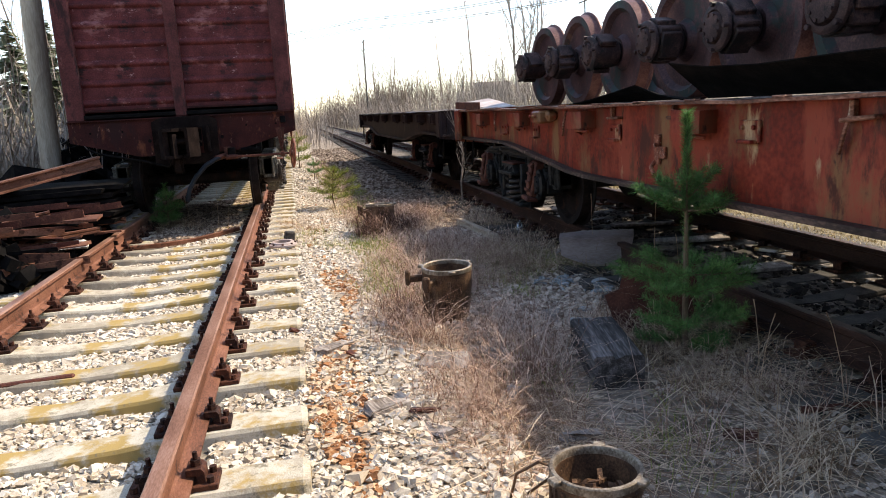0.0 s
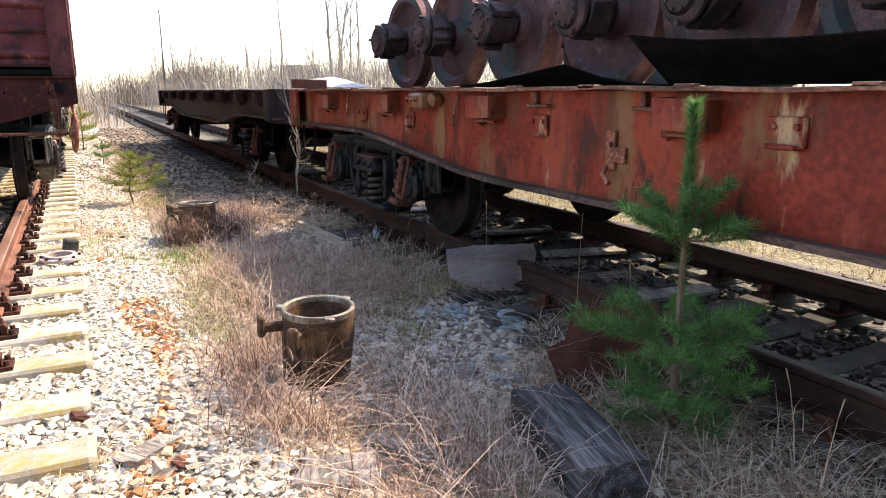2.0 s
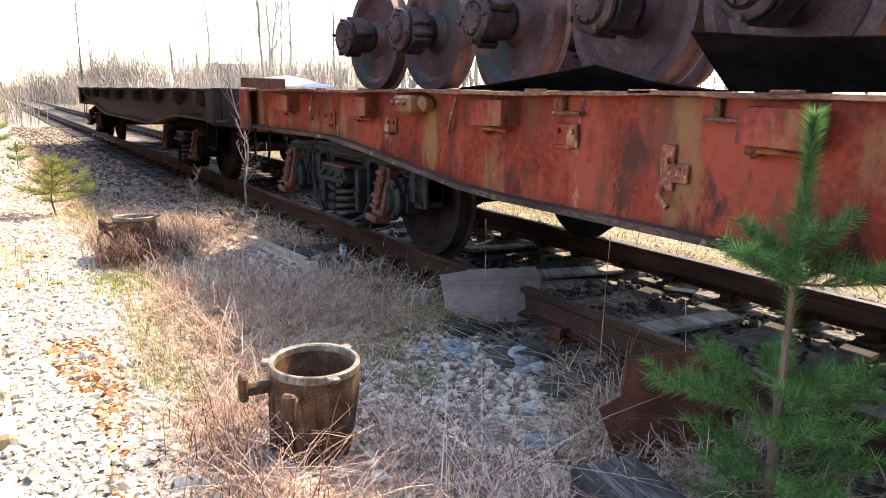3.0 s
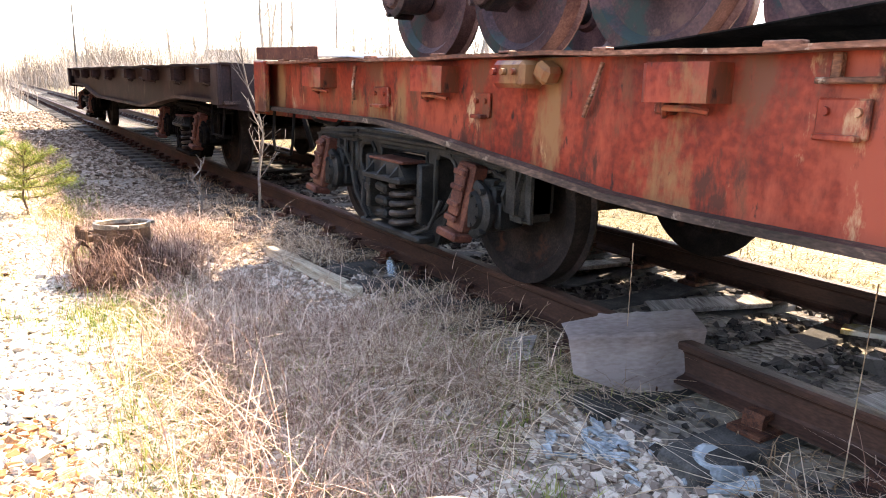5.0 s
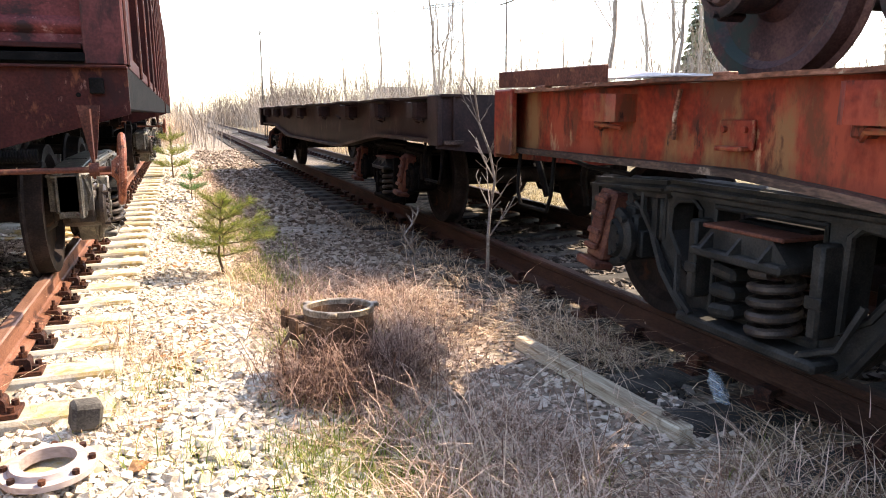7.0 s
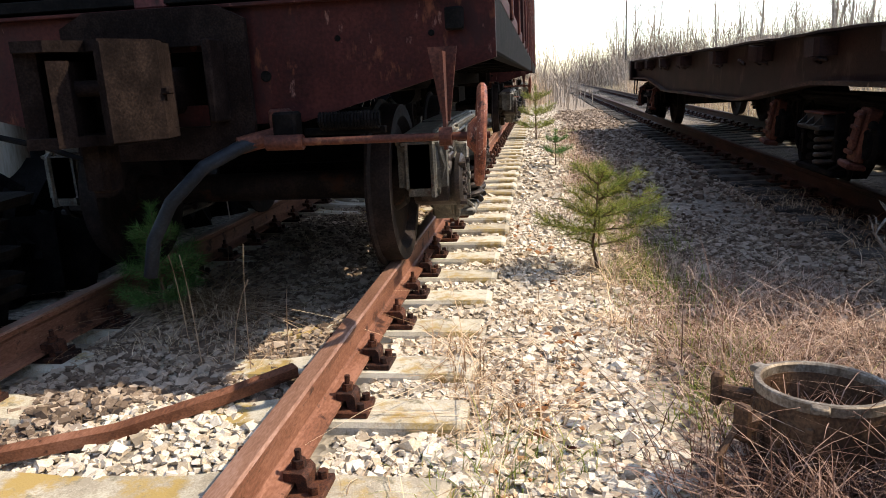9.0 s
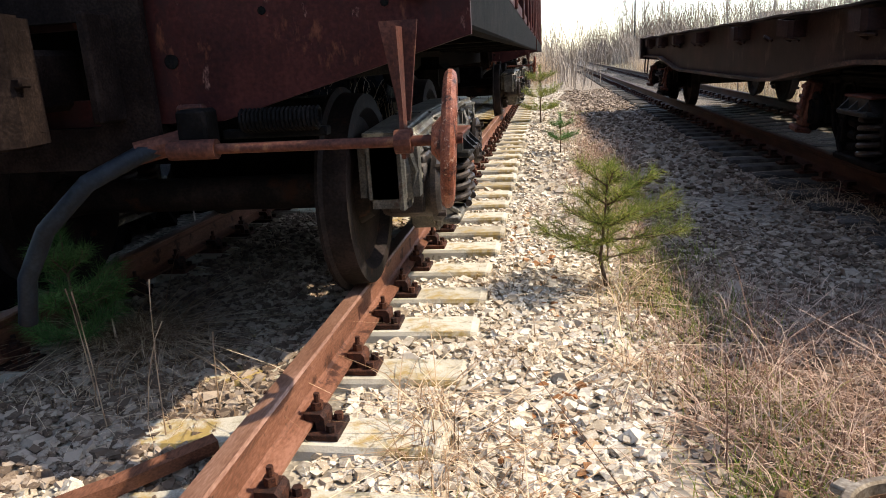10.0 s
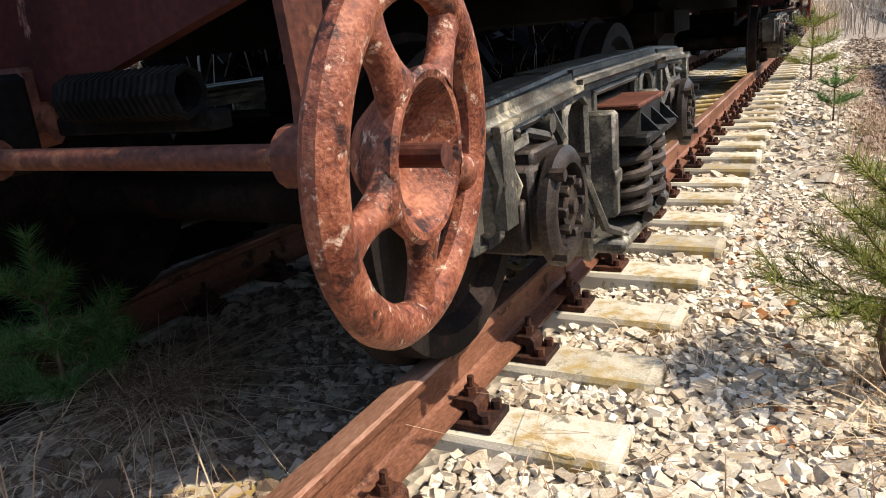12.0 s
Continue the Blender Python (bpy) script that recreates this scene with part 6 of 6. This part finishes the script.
DZ = ZR + 1.24
sheet("bent_sheet", 2.36, [(9.98, DZ + 0.09, DZ + 0.12, 0.32), (9.7, DZ + 0.06, DZ + 0.13, 0.36), (9.3, DZ + 0.035, DZ + 0.09, 0.38), (8.9, DZ + 0.015, DZ + 0.05, 0.36), (8.3, DZ + 0.004, DZ + 0.01, 0.30)], 0.006, M_pale_sheet,
      "bent pale brown metal sheet on the wagon deck", "metal sheet")
bm = bmesh.new()
box(bm, (0, 0, 0.05), (0.03, 1.25, 0.10), 0.006, Matrix.Rotation(0.02, 3, "X"))
ob = part("side_board", bm, M_plate)
ob.matrix_basis = pose(2.34, 9.42, DZ - 0.002)
tagged(ob, "dark red-brown board edge on the wagon deck", "board")
sheet("dark_sheet", 2.56, [(6.35, DZ + 0.0, DZ + 0.0, 0.25), (5.9, DZ + 0.03, DZ + 0.0, 0.25), (5.5, DZ + 0.07, DZ + 0.0, 0.25), (5.05, DZ + 0.12, DZ + 0.0, 0.22), (4.7, DZ + 0.04, DZ + 0.0, 0.2), (4.4, DZ + 0.0, DZ + 0.0, 0.2)], 0.006, M_under,
      "curled black metal sheet lying before the wheelsets", "metal sheet")
sheet("dark_sheet", 2.50, [(4.45, DZ + 0.24, DZ + 0.0, 0.30), (4.0, DZ + 0.19, DZ + 0.0, 0.30), (3.5, DZ + 0.17, DZ + 0.0, 0.30), (2.8, DZ + 0.18, DZ + 0.0, 0.3), (2.0, DZ + 0.17, DZ + 0.0, 0.3), (0.5, DZ + 0.16, DZ + 0.0, 0.3), (-2.0, DZ + 0.15, DZ + 0.0, 0.3)], 0.006, M_under,
      "long black metal sheet propped before the wheelsets", "metal sheet")

# ---- scrap heap beside the open track ----
def beam(x, y, z, ln, s, rz, ry, mat, label="rusty steel beam thrown on the scrap heap", shape="angle"):
    bm = bmesh.new()
    if shape == "angle":
        prism(bm, [(-s, 0), (s, 0), (s, 0.012), (-s + 0.012, 0.012), (-s + 0.012, 1.6 * s), (-s, 1.6 * s)], -ln / 2, ln / 2)
    elif shape == "sheet":
        box(bm, (0, 0, 0), (s * 4, ln, 0.008))
        for v in bm.verts:
            v.co.z += rng.normal(0, 0.02)
    else:
        prism(bm, [(-s, 0), (s, 0), (s, 0.02), (0.01, 0.03), (0.01, 2 * s - 0.03), (s, 2 * s - 0.02), (s, 2 * s), (-s, 2 * s), (-s, 2 * s - 0.02), (-0.01, 2 * s - 0.03), (-0.01, 0.03), (-s, 0.02)], -ln / 2, ln / 2)
    ob = part("scrap_bar" if shape != "sheet" else "scrap_sheet", bm, mat)
    ob.matrix_basis = pose(x, y, z, ry, 0, rz)
    tagged(ob, label, "scrap metal", "scrap heap")


v0, f0 = BLOCK_V * 0.7, BLOCK_F
n = 900
rr = rng.uniform(0.05, 0.16, n)
cx, cy = rng.normal(-3.35, 0.5, n), rng.uniform(7.4, 10.6, n)
cz = -0.45 + np.clip(0.85 * np.exp(-((cx + 3.4) / 0.8) ** 2), 0, 2) * rng.uniform(0.2, 1, n)
keep = (cx < -2.5)
vv = np.einsum("nij,nkj->nki", turns(n), v0[None] * (rr[:, None] * rng.uniform(0.12, 1.9, (n, 3)))[:, None, :]) + np.stack([cx, cy, cz], -1)[:, None, :]
tagged(mesh_from("scrap_rubble", vv[keep].reshape(-1, 3), (f0[None] + 8 * np.arange(keep.sum())[:, None, None]).reshape(-1, 3), M_under), "black heap of scrap rubble beside the track", "rubble", kind="stuff")
# Bank added along the wagon's far side; it keeps low light from underneath.
n2 = 1500
rr2 = rng.uniform(0.08, 0.26, n2)
cx2, cy2 = rng.normal(-3.6, 0.35, n2), rng.uniform(10.4, 26, n2)
cz2 = -0.45 + (0.9 + 0.6 * smooth_step(12, 13.5, cy2)) * np.exp(-((cx2 + 3.6) / 0.7) ** 2) * rng.uniform(0.2, 1, n2)
vv2 = np.einsum("nij,nkj->nki", turns(n2), v0[None] * (rr2[:, None] * rng.uniform(0.12, 1.9, (n2, 3)))[:, None, :]) + np.stack([cx2, cy2, cz2], -1)[:, None, :]
ok2 = cx2 < -3.15
tagged(mesh_from("scrap_rubble", vv2[ok2].reshape(-1, 3), (f0[None] + 8 * np.arange(ok2.sum())[:, None, None]).reshape(-1, 3), M_under), "black rubble bank added beyond the goods wagon to block low light", "rubble", kind="stuff")
for i in range(48):
    ln = rng.uniform(0.8, 2.2)
    beam(rng.uniform(-3.7, -2.05 - ln / 2), rng.uniform(7.6, 9.7), rng.uniform(-0.1, 0.42), ln, rng.uniform(0.018, 0.05), rng.uniform(55, 125), rng.normal(0, 5), [M_under, M_rail, M_plate, M_rail][i % 4], shape=["angle", "sheet", "channel"][i % 3])
beam(-3.35, 9.3, 0.62, 2.2, 0.07, -58, 10, M_rail, "long rusty channel lying on top of the scrap heap", "channel")
beam(-2.75, 7.75, 0.02, 1.0, 0.06, 75, 2, M_rail, "short rusty angle iron at the foot of the scrap heap")
beam(-2.55, 7.55, -0.05, 0.9, 0.05, 100, -3, M_rail, "short rusty angle iron at the foot of the scrap heap")
beam(-3.05, 7.9, 0.22, 0.7, 0.05, 20, 70, M_rail, "rusty plate standing on the scrap heap")
for k in range(7):
    bm = bmesh.new()
    prism(bm, [(-0.75, 0.0), (0.75, 0.0), (0.78, 0.05), (0.72, 0.058), (-0.70, 0.05), (-0.78, 0.058)], -0.45, 0.45)
    ob = part("stacked_sheet", bm, M_under)
    ob.matrix_basis = pose(-2.98 + rng.normal(0, 0.06), 9.72 + rng.normal(0, 0.05), 0.16 + 0.068 * k, rng.normal(0, 1), rng.normal(0, 1.2), rng.normal(0, 5))
    tagged(ob, "black bent metal sheet stacked on the scrap heap", "metal sheet", "stacked sheets")
bm = bmesh.new()
box(bm, (0, 0, 0), (0.34, 0.24, 0.05), 0.02)
for v in bm.verts:
    v.co += Vector(rng.normal(0, 0.015, 3))
ob = part("white_bag", bm, M_white)
ob.matrix_basis = pose(-2.45, 8.22, 0.075, 4, 3, 20)
tagged(ob, "crumpled white plastic bag on the scrap heap", "bag")

bm = bmesh.new()
tube(bm, [(0, 0, -0.3), (0.12, 0, 3.5), (0.28, 0, 8.5)], [0.155, 0.145, 0.11], 16)
ob = part("utility_pole", bm, M_pole, smooth=True)
ob.location = (-3.71, 12.0, -0.4)
tagged(ob, "slightly leaning weathered wooden utility pole behind the scrap heap", "pole")

# ---- overhead line and building far off ----
def mast(x, y, h):
    t = thing("line_mast", pose(x, y, float(ground_z(x, y))), "slim grey mast of a far overhead line", "mast", "line masts")
    bm = bmesh.new()
    tube(bm, [(0, 0, -0.5), (0, 0, h)], [0.09, 0.06], 8)
    part("pole", bm, M_wire, t)
    for z in (h - 0.3, h - 1.2):
        bm = bmesh.new()
        box(bm, (0, 0, z), (0.1, 2.4, 0.1))
        part("crossarm", bm, M_wire, t)


for x, y, h in ((24.5, 57, 9.0), (9, 84, 10.0), (60, 40, 9.0)):
    mast(x, y, h)
for dz, dy in ((-0.3, -0.9), (-0.3, 0.9), (-1.2, -0.9), (-1.2, 0.9)):
    bm = bmesh.new()
    pts = []
    for (x0, y0, z0), (x1, y1, z1) in (((60, 40, 10.4), (24.5, 57, 10.9)), ((24.5, 57, 10.9), (9, 84, 12.0)), ((9, 84, 12.0), (-20, 120, 12.0))):
        for t in np.linspace(0, 1, 9)[(0 if not pts else 1):]:
            pts.append((x0 + (x1 - x0) * t, y0 + (y1 - y0) * t + dy, z0 + (z1 - z0) * t + dz - 1.3 * t * (1 - t)))
    tube(bm, pts, 0.035, 4)
    tagged(part("overhead_wire", bm, M_wire), "thin dark overhead wire strung between far masts", "wire", "overhead wires")

bld = thing("far_building", pose(55, 192, -0.5), "far brown brick building with small dark windows", "building")
bm = bmesh.new()
box(bm, (0, 0, 4.0), (9, 6, 8))
part("wall", bm, M_brick_far, bld)
bm = bmesh.new()
box(bm, (0, 0, 8.1), (9.4, 6.4, 0.3))
part("roof", bm, M_wire, bld)
for k in range(4):
    for z in (3.4, 6.2):
        bm = bmesh.new()
        box(bm, (-3.2 + 2.1 * k, -3.02, z), (1.0, 0.08, 1.6))
        part("window", bm, M_glass_far, bld)
